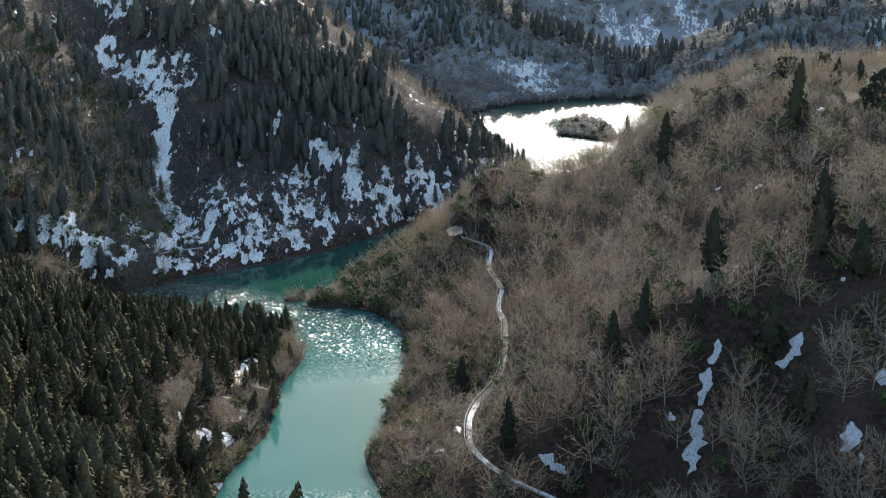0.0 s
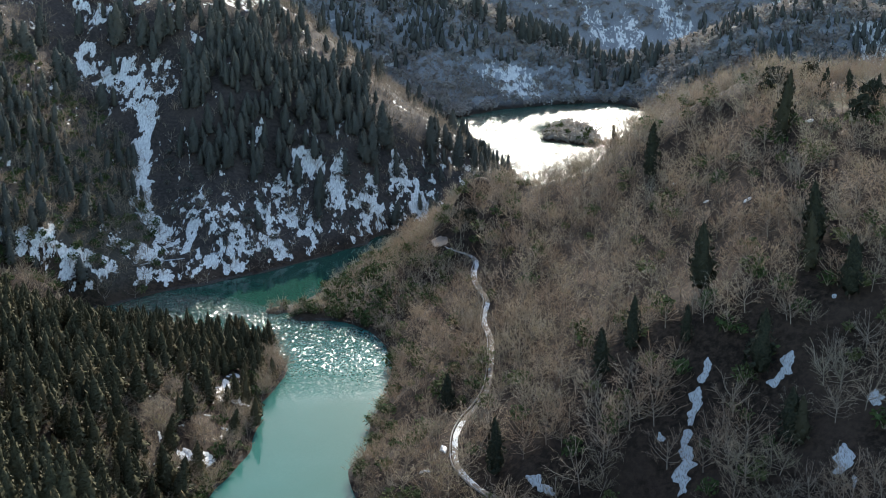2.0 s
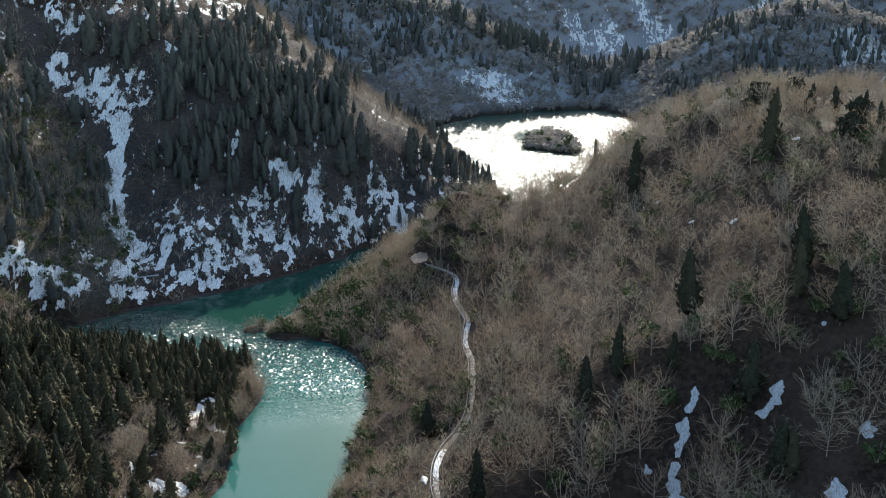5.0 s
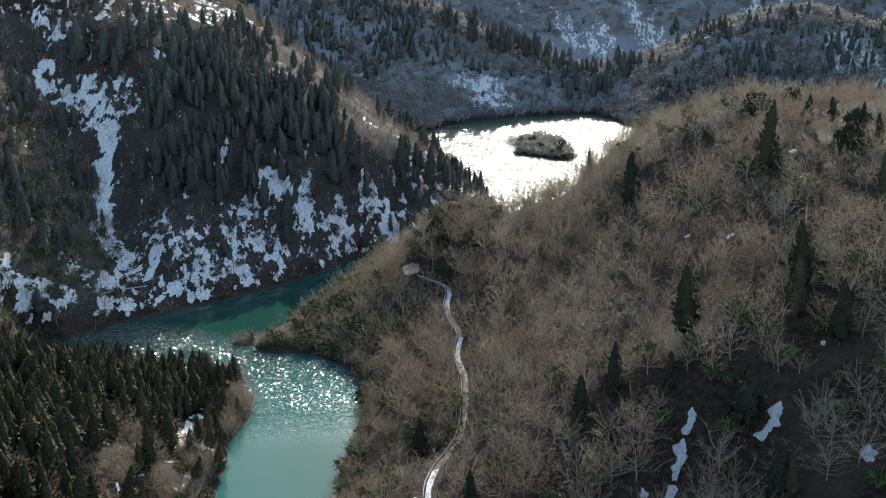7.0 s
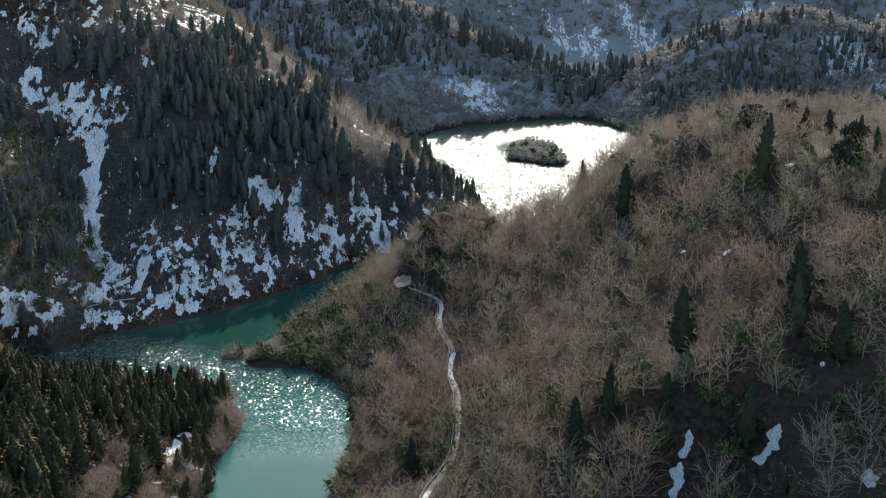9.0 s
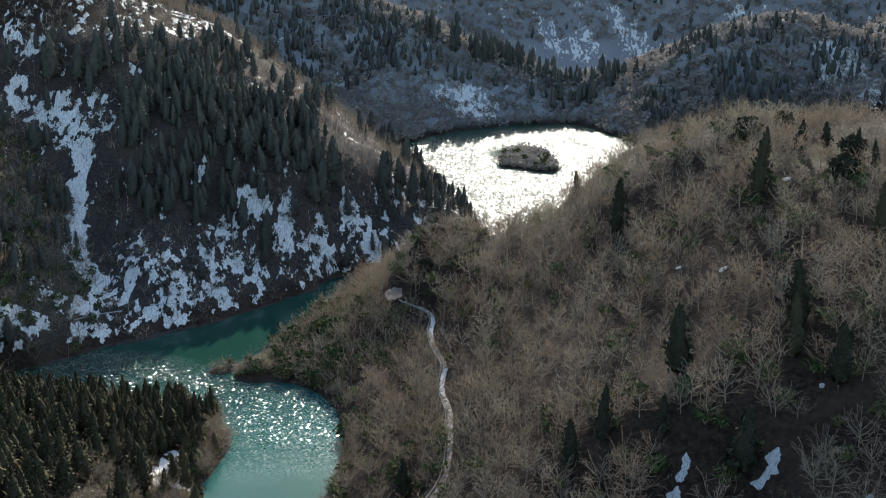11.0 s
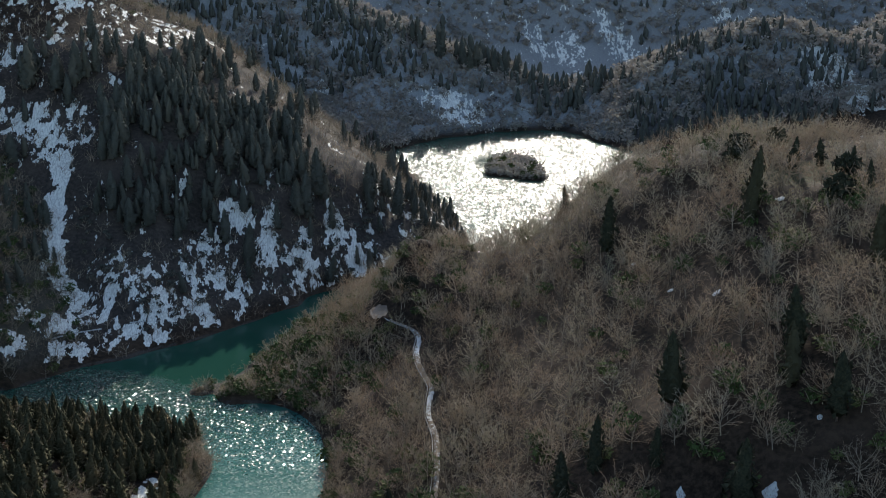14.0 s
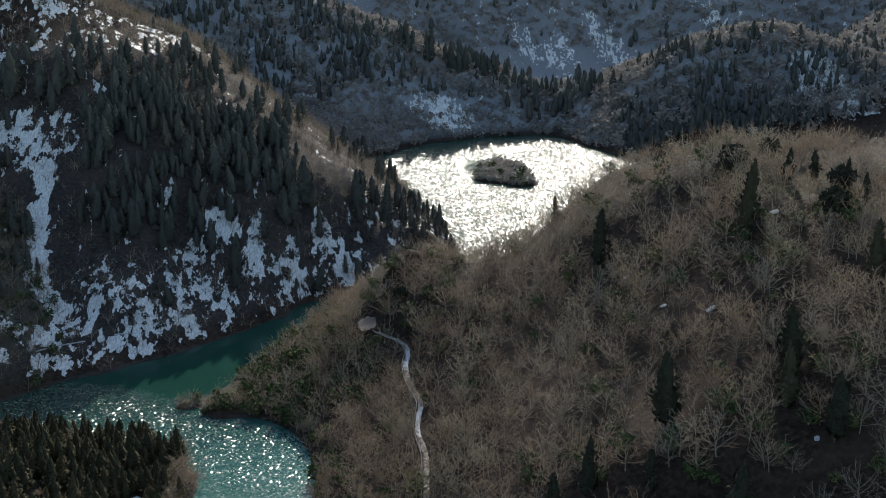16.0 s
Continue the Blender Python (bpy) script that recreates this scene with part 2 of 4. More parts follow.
feature(25, (-10, 401, 9), (-8, 440, 8), (-8, 485, 10), (-4, 530, 13), (0, 560, 17), (2, 600, 18), (-13, 628, 17), (-38, 628, 5))
feature(20, (-76, 620, 2), (-55, 630, 4), (-35, 648, 8), (-14, 666, 20), (4, 686, 27), (24, 712, 34), (45, 745, 24), (70, 770, 10))
feature(25, (30, 395, 25), (40, 430, 36), (43, 481, 40), (47, 530, 47), (46, 560, 50), (46, 600, 56), (44, 640, 58), (33, 668, 53))
feature(25, (62, 414, 55), (62, 450, 54), (62, 490, 55), (68, 525, 61), (74, 580, 70), (73, 627, 70))
feature(14, (24, 712, 36), (28, 695, 48), (29, 674, 55), (43, 660, 60), (62, 634, 66), (82, 612, 77), (100, 585, 97), (116, 568, 110), (135, 555, 122), (165, 545, 128), (200, 540, 131), (260, 540, 135))
feature(25, (50, 712, 30), (66, 706, 34), (84, 700, 44), (100, 690, 66), (112, 668, 90), (124, 648, 104), (143, 622, 119), (165, 590, 127), (200, 575, 130))
feature(25, (81, 445, 67), (91, 475, 78), (103, 510, 88), (112, 536, 96))
feature(12, (58, 656, 56), (76, 654, 62), (90, 652, 71))
feature(12, (20, 660, 43), (22, 646, 43), (30, 634, 47))
feature(25, (106, 403, 79), (119, 440, 93), (127, 473, 102), (137, 500, 112), (150, 522, 122))
feature(25, (135, 390, 83), (143, 412, 97), (160, 440, 111), (175, 480, 124))
feature(25, (60, 368, 33), (86, 378, 50), (113, 374, 61), (140, 372, 72), (180, 380, 90))
feature(30, (70, 340, 22), (95, 335, 37), (123, 340, 52), (160, 340, 64), (230, 340, 90))
feature(40, (60, 310, 16), (100, 300, 31), (150, 290, 48), (220, 290, 72), (320, 300, 110))
feature(60, (75, 770, 12), (110, 780, 30), (150, 770, 48), (150, 850, 10), (210, 680, 95), (240, 780, 50), (300, 880, 20), (300, 640, 120), (420, 700, 130))
# the near wooded hill on the other bank
feature(25, (-86, 500, 4), (-101, 480, 9), (-112, 450, 19), (-125, 430, 27), (-142, 444, 31), (-165, 464, 40), (-200, 480, 55))
feature(25, (-90, 430, 5), (-106, 400, 19), (-120, 380, 31), (-150, 370, 48), (-200, 380, 70))
feature(25, (-78, 555, 2), (-105, 540, 8), (-124, 515, 22), (-150, 500, 31), (-190, 510, 42), (-240, 520, 60))
feature(30, (-103, 575, 2.5), (-130, 568, 6), (-160, 565, 8), (-200, 565, 20), (-250, 570, 40))
feature(30, (-38, 262, 52), (-89, 263, 74), (-150, 270, 84), (-220, 290, 98))
feature(30, (-50, 325, 12), (-98, 330, 28), (-130, 330, 50), (-180, 340, 72))
feature(80, (0, 330, 12), (0, 230, 50), (100, 200, 50), (0, 50, 62), (-150, 150, 110), (180, 150, 80))
# the steep side across the water: spur, snow gully, mountain flank and crest
feature(25, (-160, 662, 7), (-178, 690, 27), (-197, 712, 52), (-212, 732, 70), (-232, 755, 90), (-262, 790, 120), (-300, 830, 150))
feature(30, (-188, 602, 17), (-204, 638, 40), (-224, 690, 65), (-270, 700, 100), (-330, 720, 140))
feature(25, (-130, 684, 5), (-150, 715, 17), (-166, 745, 34), (-176, 775, 54), (-200, 800, 74), (-222, 830, 96), (-250, 870, 128), (-280, 920, 165))
feature(25, (-133, 720, 27), (-100, 735, 18), (-78, 746, 17), (-52, 780, 21), (-30, 790, 15), (-9, 796, 10))
feature(25, (-149, 793, 84), (-122, 780, 62), (-101, 781, 42), (-75, 792, 42), (-58, 815, 57), (-24, 833, 41), (22, 862, 30), (53, 846, 20))
feature(25, (-176, 868, 126), (-163, 853, 110), (-111, 824, 100), (-84, 838, 78), (-55, 849, 68), (-24, 852, 56), (0, 870, 50), (28, 895, 34), (50, 905, 16))
feature(35, (-260, 960, 192), (-190, 970, 167), (-118, 1010, 131), (-86, 1040, 104), (-58, 1075, 71), (-32, 1110, 45), (-4, 1150, 16))
feature(60, (-60, 1230, 14), (-150, 1200, 60), (-300, 1150, 160))
# hills behind the upper lake, and the far range
feature(40, (-160, 1390, 75), (-45, 1345, 30), (-2, 1325, 46), (45, 1315, 30), (90, 1320, 24), (160, 1334, 14), (219, 1340, 12))
feature(50, (-250, 1560, 230), (-120, 1500, 175), (0, 1450, 118), (44, 1405, 98), (134, 1378, 54), (181, 1370, 36), (222, 1362, 25), (280, 1335, 56), (334, 1315, 86), (387, 1300, 101), (440, 1290, 100), (490, 1280, 86), (560, 1275, 80), (650, 1265, 110))
feature(50, (270, 1232, 12), (330, 1235, 38), (400, 1232, 42), (470, 1235, 50), (560, 1200, 70))
feature(60, (330, 1140, 12), (420, 1120, 12), (520, 1120, 40))
feature(90, (-60, 1640, 10), (60, 1620, -20), (180, 1600, -45), (280, 1620, -60), (400, 1620, -45), (520, 1560, 0))
feature(60, (560, 1510, 25), (615, 1551, 58), (700, 1570, 105), (850, 1560, 160))
feature(120, (-100, 1800, 20), (60, 1850, -40), (200, 1850, -55), (320, 1850, -50), (430, 1860, -48), (560, 1850, -10), (800, 1800, 80))
for spur_x, out in ((-120, 1960), (-20, 2040), (80, 1990), (160, 2060), (230, 2010), (300, 2045), (360, 2005), (425, 2050), (500, 2000), (580, 2040), (660, 1980), (760, 1990)):
    feature(60, (spur_x, out, -25), (spur_x + 8, out + 60, 15), (spur_x - 5, out + 130, 75), (spur_x, out + 240, 160), (spur_x + 10, out + 420, 290))
feature(500, (-850, 600, 280), (-850, 1200, 360), (-800, 2600, 430), (0, 3300, 420), (1500, 2600, 420), (1500, 1200, 320), (900, 700, 220), (800, 250, 160), (500, -400, 120), (-500, -400, 170), (-850, 100, 230))

KNOTS = np.array(FEATURES)
_keep = []
for _i, _p in enumerate(KNOTS):
    if all(np.hypot(*(KNOTS[_j] - _p)[:2]) > 5 for _j in _keep):
        _keep.append(_i)
KNOTS = KNOTS[_keep]


def kernel(r2):
    return -np.sqrt(r2 + 9.0 ** 2)


def solve_land():
    n = len(KNOTS)
    xy = KNOTS[:, :2]
    A = np.zeros((n + 3, n + 3))
    A[:n, :n] = kernel(((xy[:, None] - xy[None]) ** 2).sum(2)) - 0.5 * np.eye(n)
    A[:n, n], A[:n, n + 1:] = 1, xy
    A[n:, :n] = A[:n, n:].T
    return np.linalg.solve(A, np.concatenate([KNOTS[:, 2], np.zeros(3)]))


WEIGHTS = solve_land()


def hash2(i, j, seed):
    v = np.sin(i * 127.1 + j * 311.7 + seed * 74.7) * 43758.5453
    return v - np.floor(v)


def value_noise(x, y, size, seed):
    """Smooth noise from 0 to 1 with bumps about size metres across."""
    u, v = x / size, y / size
    i, j = np.floor(u), np.floor(v)
    f, g = u - i, v - j
    f, g = f * f * (3 - 2 * f), g * g * (3 - 2 * g)
    a = hash2(i, j, seed) * (1 - f) + hash2(i + 1, j, seed) * f
    b = hash2(i, j + 1, seed) * (1 - f) + hash2(i + 1, j + 1, seed) * f
    return a * (1 - g) + b * g


def smooth_land(x, y):
    x, y = np.asarray(x, float).ravel(), np.asarray(y, float).ravel()
    out = np.empty_like(x)
    n = len(KNOTS)
    for k in range(0, len(x), 20000):
        p, q = x[k:k + 20000], y[k:k + 20000]
        r2 = (p[:, None] - KNOTS[None, :, 0]) ** 2 + (q[:, None] - KNOTS[None, :, 1]) ** 2
        out[k:k + 20000] = kernel(r2) @ WEIGHTS[:n] + WEIGHTS[n] + WEIGHTS[n + 1] * p + WEIGHTS[n + 2] * q
    return out


def land(x, y):
    """The ground's height, with knolls and hollows where it stands clear of the water."""
    x, y = np.asarray(x, float).ravel(), np.asarray(y, float).ravel()
    z = smooth_land(x, y)
    rough = 4.6 * (value_noise(x, y, 27, 1) - 0.5) + 2.0 * (value_noise(x, y, 11, 2) - 0.5) + 0.7 * (value_noise(x, y, 5, 3) - 0.5)
    far = np.clip((y - 900) / 500, 0, 1)
    rough = rough * (1 + 1.5 * far) + far * 14 * (value_noise(x, y, 90, 4) - 0.5)
    return z + rough * np.clip((z + 1) / 9, 0.12, 1)


# ---- ground, water and track ----
TRACK = [(78, 343), (60, 352), (46, 362), (34, 371), (25, 378), (17.4, 386), (13, 394), (10.2, 402), (9.6, 412), (10.6, 425), (14, 437), (19, 447), (23, 457), (25.3, 470), (26.8, 488), (27.4, 504), (26.4, 517), (25.6, 530), (27, 542), (28, 551), (26, 563), (24, 577), (23.6, 594), (25.2, 607), (24.4, 617), (21, 625), (15, 633), (8, 643), (5, 649)]


def smooth_line(points, step):
    """A soft curve through points, as even samples."""
    p = np.array(points, float)
    p = np.vstack([2 * p[0] - p[1], p, 2 * p[-1] - p[-2]])
    out = []
    for i in range(1, len(p) - 2):
        n = max(2, int(np.linalg.norm(p[i + 1] - p[i]) / step))
        for k in range(n):
            t = k / n
            out.append(0.5 * (2 * p[i] + (p[i + 1] - p[i - 1]) * t + (2 * p[i - 1] - 5 * p[i] + 4 * p[i + 1] - p[i + 2]) * t * t + (3 * p[i] - p[i - 1] - 3 * p[i + 1] + p[i + 2]) * t ** 3))
    out.append(p[-2])
    return np.array(out)


TRACK_LINE = smooth_line(TRACK, 2.0)
TRACK_Z = smooth_land(TRACK_LINE[:, 0], TRACK_LINE[:, 1])
TRACK_Z = np.convolve(np.pad(TRACK_Z, 6, "edge"), np.ones(13) / 13, "valid")


def line_distance(x, y, line):
    """How far each place lies from the line, and the nearest sample's number."""
    d, k = np.full(len(x), 1e9), np.zeros(len(x), int)
    near = (x > line[:, 0].min() - 25) & (x < line[:, 0].max() + 25) & (y > line[:, 1].min() - 25) & (y < line[:, 1].max() + 25)
    for s in np.array_split(np.flatnonzero(near), max(1, near.sum() // 20000)):
        if len(s):
            r = np.hypot(x[s, None] - line[None, :, 0], y[s, None] - line[None, :, 1])
            k[s] = r.argmin(1)
            d[s] = r.min(1)
    return d, k


def ground(x, y):
    """The ground's height, cut and banked where the track runs."""
    x, y = np.asarray(x, float).ravel(), np.asarray(y, float).ravel()
    z = land(x, y)
    d, k = line_distance(x, y, TRACK_LINE)
    f = np.clip((6.0 - d) / 3.0, 0, 1)
    z = z * (1 - f) + TRACK_Z[k] * f
    d = np.hypot((x - 7.5) / 0.8, (y - 648) / 1.55)
    f = np.clip((9.5 - d) / 3.0, 0, 1)
    return z * (1 - f) + 32.0 * f


def blob(x, y, cx, cy, rx, ry, turn=0.0):
    """1 in the middle of an ellipse, falling to 0 at its rim."""
    c, s = math.cos(radians(turn)), math.sin(radians(turn))
    u, v = (x - cx) * c + (y - cy) * s, -(x - cx) * s + (y - cy) * c
    return np.clip(1.35 * (1 - (u / rx) ** 2 - (v / ry) ** 2), 0, 1)


GULLY = smooth_line([(-118, 680), (-138, 702), (-152, 725), (-166, 750), (-177, 776), (-198, 800), (-222, 832), (-250, 872), (-280, 920)], 4.0)
CREST = smooth_line([(-260, 960), (-190, 970), (-118, 1010), (-86, 1040), (-58, 1075), (-32, 1110), (-4, 1150)], 8.0)


# old snow lying on the far side: middle, half-length, half-breadth, turn and depth
SNOWFIELDS = [(-230, 885, 7, 9, 10, 0.5), (-230, 842, 9, 16, 10, 0.6), (-196, 828, 34, 22, -8, 0.46), (-186, 812, 12, 14, 0, 0.45), (-182, 802, 6, 15, 10, 0.8), (-182, 774, 6, 20, 10, 0.85), (-176, 738, 7, 24, 12, 0.8), (-160, 712, 8, 16, 40, 0.7), (-168, 722, 7, 14, 25, 0.7), (-161, 866, 5, 4, 0, 0.6),
              (-89, 854, 4, 6, 0, 0.6), (-76, 810, 4, 6, 0, 0.6), (-79, 792, 11, 9, 10, 0.6), (-58, 784, 5.5, 17, 6, 0.62), (-94, 770, 7, 9, 5, 0.5), (-132, 720, 20, 13, 28, 0.44), (-81, 749, 26, 17, 24, 0.44), (-140, 742, 6, 8, 0, 0.45),
              (-20, 824, 7, 17, 8, 0.58), (-5, 808, 8, 14, 5, 0.6), (-105, 715, 22, 10, 38, 0.46), (-150, 700, 14, 10, 40, 0.5), (-165, 684, 13, 9, 35, 0.42), (-112, 790, 4, 7, 0, 0.42), (-36, 800, 5, 9, 0, 0.45), (-150, 672, 16, 7, 30, 0.55),
              (-198, 636, 15, 10, 30, 0.5), (-182, 653, 11, 8, 30, 0.5), (-216, 624, 14, 8, 30, 0.45), (-128, 690, 9, 9, 30, 0.5), (-55, 755, 12, 8, 40, 0.4)]


def snow_cover(x, y, z):
    """How much old snow lies on the ground, 0 to 1; its thin base far off also stands in for haze."""
    across = (y > 640) & (y < 1012) & (x < 75) & (x < -91 + (y - 645) * 0.656)
    low = np.clip((48 - z) / 26, 0, 1) * (x > -158)
    cover = np.where(across, 0.06 + 0.4 * low, -0.6)
    for cx, cy, rx, ry, turn, deep in SNOWFIELDS:
        b = blob(x, y, cx, cy, rx * 1.25, ry * 1.25, turn)
        cover = np.maximum(cover, np.where(b > 0, 0.05 + (deep + 0.12) * b, -1))
    rim = np.interp(x, CREST[:, 0], CREST[:, 1]) - y
    cover = np.where(across & (rim > 8) & (rim < np.where(x < -130, 75, 34)) & (x < -95), np.maximum(cover, np.where(rim < 34, 0.46, 0.3)), cover)
    cover = cover - 0.5 * np.clip((2.6 - z) / 1.5, 0, 1) * (y > 600) * (y < 900)
    # the blobs are snowfields; the small base, as on the range, also imitates haze
    far = (y > 1290) & (y < 1420)
    cover = np.where(far, 0.04 + 0.62 * blob(x, y, 95, 1318, 52, 30) + 0.6 * blob(x, y, -44, 1361, 12, 16) + 0.45 * blob(x, y, 130, 1375, 50, 12, -25), cover)
    right = (x > 255) & (y > 1100) & (y < 1330)
    cover = np.where(right, -0.05 + 0.95 * blob(x, y, 470, 1240, 28, 70, 25) + 0.5 * blob(x, y, 395, 1240, 10, 14) + 0.3 * blob(x, y, 390, 1290, 60, 14), cover)
    range_ = y > 1800
    cover = np.where(range_, 0.06 + 0.5 * blob(x, y, 420, 2085, 34, 75, 25) + 0.42 * blob(x, y, 335, 2050, 34, 55, 20) + 0.42 * blob(x, y, 285, 2090, 24, 60, 15) + 0.6 * blob(x, y, 610, 2090, 30, 80), cover)
    bank = (x < -60) & (y < 520)
    cover = np.where(bank, 0.1 + 0.7 * blob(x, y, -88, 436, 9, 7) + 0.55 * blob(x, y, -86, 500, 8, 14), cover)
    return cover


def grid_axis(*spans):
    out = []
    for a, b, step in spans:
        out.extend(np.linspace(a, b, int(round((b - a) / step)), endpoint=False))
    return np.array(out + [spans[-1][1]])


def build_ground():
    xs = grid_axis((-2600, -900, 170), (-900, -300, 25), (-300, 250, 3.1), (250, 560, 7), (560, 1100, 25), (1100, 3600, 200))
    ys = grid_axis((-1500, 0, 120), (0, 240, 15), (240, 330, 5), (330, 900, 3.1), (900, 1400, 5.0), (1400, 2500, 18), (2500, 4800, 150))
    X, Y = np.meshgrid(xs, ys)
    x, y = X.ravel(), Y.ravel()
    z = ground(x, y)
    n, k = len(xs), len(ys)
    i, j = np.meshgrid(np.arange(n - 1), np.arange(k - 1))
    a = (j * n + i).ravel()
    quads = np.stack([a, a + 1, a + n + 1, a + n], 1)
    snow = snow_cover(x, y, z)
    gy, gx = np.gradient(z.reshape(k, n), ys, xs)
    steep = np.hypot(gx, gy).ravel()
    rock = np.clip((steep - 2.2) * 0.8, 0, 1) * (z > 0) + np.clip(1.2 - np.abs(z - 0.5) / 0.9, 0, 1) * (y < 900) * 0.8
    bamboo = 0.2 * blob(x, y, -195, 690, 50, 70) + 0.6 * blob(x, y, -50, 640, 40, 25, 30) + 0.5 * blob(x, y, 180, 530, 25, 20)
    # far hills fully and the flank faintly get the haze-coloured ground
    me = mesh_of("ground", np.stack([x, y, z], 1), quads, [GROUND], None, snow=snow, rock=rock, haze_pale=np.clip((y - 1200) / 80, 0, 1) * np.where(y > 1700, 0.8, 1.0) * np.clip((z - 2 + (y > 1480) * 200) / 6, 0, 1) + 0.08 * (y > 640) * (y < np.interp(x, CREST[:, 0], CREST[:, 1]) - 70) * (x < np.minimum(75, -91 + (y - 645) * 0.656)) * np.clip((z - 3) / 6, 0, 1), bamboo=np.clip(bamboo, 0, 1))
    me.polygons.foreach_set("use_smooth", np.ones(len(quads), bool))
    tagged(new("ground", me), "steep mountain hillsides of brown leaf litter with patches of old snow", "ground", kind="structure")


def build_water():
    xs, ys = np.arange(-420, 461, 7.0), np.arange(300, 1401, 7.0)
    X, Y = np.meshgrid(xs, ys)
    x, y = X.ravel(), Y.ravel()
    n = len(xs)
    i, j = np.meshgrid(np.arange(n - 1), np.arange(len(ys) - 1))
    a = (j * n + i).ravel()
    quads = np.stack([a, a + 1, a + n + 1, a + n], 1)
    upper = np.clip((y - 800) / 60, 0, 1)
    lee = 1 - 0.75 * blob(x, y, 128, 1150, 42, 60)
    rim = np.interp(x, (-160, -125, -102, -80, -40), (664, 656, 645, 626, 600))
    lower = 0.015 + (0.7 + 0.2 * np.clip((-50 - x) / 60, 0, 1)) * np.clip((rim - y) / 16, 0, 1) * np.clip((y - 500) / 80, 0, 1) + 0.6 * np.clip((404 - y) / 18, 0, 1)
    ruffle = lower * (1 - upper) + 0.76 * upper * lee
    me = mesh_of("water", np.stack([x, y, 0 * x], 1), quads, [WATER], None, ruffle=ruffle, sheen=upper * lee, silt_reflection=np.clip((665 - y + 0.25 * x) / 110, 0, 1))
    me.polygons.foreach_set("use_smooth", np.ones(len(quads), bool))
    tagged(new("water", me), "milky turquoise lake water glittering under the low sun", "water", kind="structure")


def ribbon(line, zs, half, lift, thick, seed):
    """A strip with worn edges and thickness along a line."""
    tang = np.gradient(line, axis=0)
    tang /= np.linalg.norm(tang, axis=1)[:, None]
    side = np.stack([-tang[:, 1], tang[:, 0]], 1)
    rng = np.random.default_rng(seed)
    n, rows = len(line), []
    for f in (-1, -0.5, 0, 0.5, 1):
        w = half * f * (1 + (0.3 * (rng.random(n) - 0.5) if abs(f) == 1 else 0))
        rows.append(np.column_stack([line + side * (np.ones(n) * w)[:, None], zs + lift - (0.12 if abs(f) == 0.5 else 0) - (thick if abs(f) == 1 else 0)]))
    v = np.concatenate(rows)
    a = np.concatenate([np.arange(n - 1) + r * n for r in range(4)])
    return v, np.stack([a, a + 1, a + n + 1, a + n], 1)


def build_track():
    v, q = ribbon(TRACK_LINE, TRACK_Z, 1.25, 0.35, 0.45, 4)
    y, x = v[:, 1], v[:, 0]
    snow = np.clip(0.38 + 0.75 * blob(x, y, 11, 424, 6, 13) + 0.4 * blob(x, y, 27, 535, 5, 16) + 0.8 * (y < 378) + 0.4 * blob(x, y, 14, 392, 6, 6) + 0.3 * blob(x, y, 25, 600, 6, 16), 0, 1)
    tagged(new("road", mesh_of("road", v, q, [GRAVEL], None, snow=snow)), "narrow unpaved mountain track with leftover snow", "road", kind="structure")
    # low concrete edging on the lake side
    tang = np.gradient(TRACK_LINE, axis=0)
    tang /= np.linalg.norm(tang, axis=1)[:, None]
    out = TRACK_LINE + np.stack([-tang[:, 1], tang[:, 0]], 1) * 1.75
    bm = bmesh.new()
    rings = []
    for p, z in zip(out[18:], TRACK_Z[18:]):
        rings.append([bm.verts.new((p[0] + dx, p[1], z + dz)) for dx, dz in ((-0.16, 0.1), (-0.13, 0.75), (0.13, 0.75), (0.16, 0.1))])
    for a, b in zip(rings, rings[1:]):
        for k in range(3):
            bm.faces.new((a[k], a[k + 1], b[k + 1], b[k]))
    me = bpy.data.meshes.new("kerb")
    bm.to_mesh(me)
    bm.free()
    me.materials.append(CONCRETE)
    tagged(new("kerb", me), "low pale concrete edging beside the track", "kerb", kind="structure")
    # gravel turning place at the track's end
    n = 36
    wob = [1 + 0.12 * math.sin(4 * math.pi * k / n + 1.0) + 0.07 * math.sin(10 * math.pi * k / n) + 0.04 * math.sin(22 * math.pi * k / n) for k in range(n)]
    v = [(7.5, 648, 32.2)]
    for f, z in ((0.5, 32.2), (0.9, 32.15), (1.0, 31.7)):
        for k in range(n):
            a = 2 * math.pi * k / n
            narrow = 0.8 + 0.2 * math.cos(a - 0.9) ** 2
            v.append((7.5 + math.cos(a) * 5.6 * f * wob[k] * narrow, 648 + math.sin(a) * 12.5 * f * wob[k] * narrow, z))
    tris = [(0, 1 + k, 1 + (k + 1) % n) for k in range(n)]
    for r in range(2):
        for k in range(n):
            a, b = 1 + r * n + k, 1 + r * n + (k + 1) % n
            tris += [(a, a + n, b + n), (a, b + n, b)]
    tagged(new("turning_place", mesh_of("turning_place", v, tris, [GRAVEL], None, snow=np.zeros(len(v)))), "pale bare gravel turning place at the track's bend", "road", kind="structure")


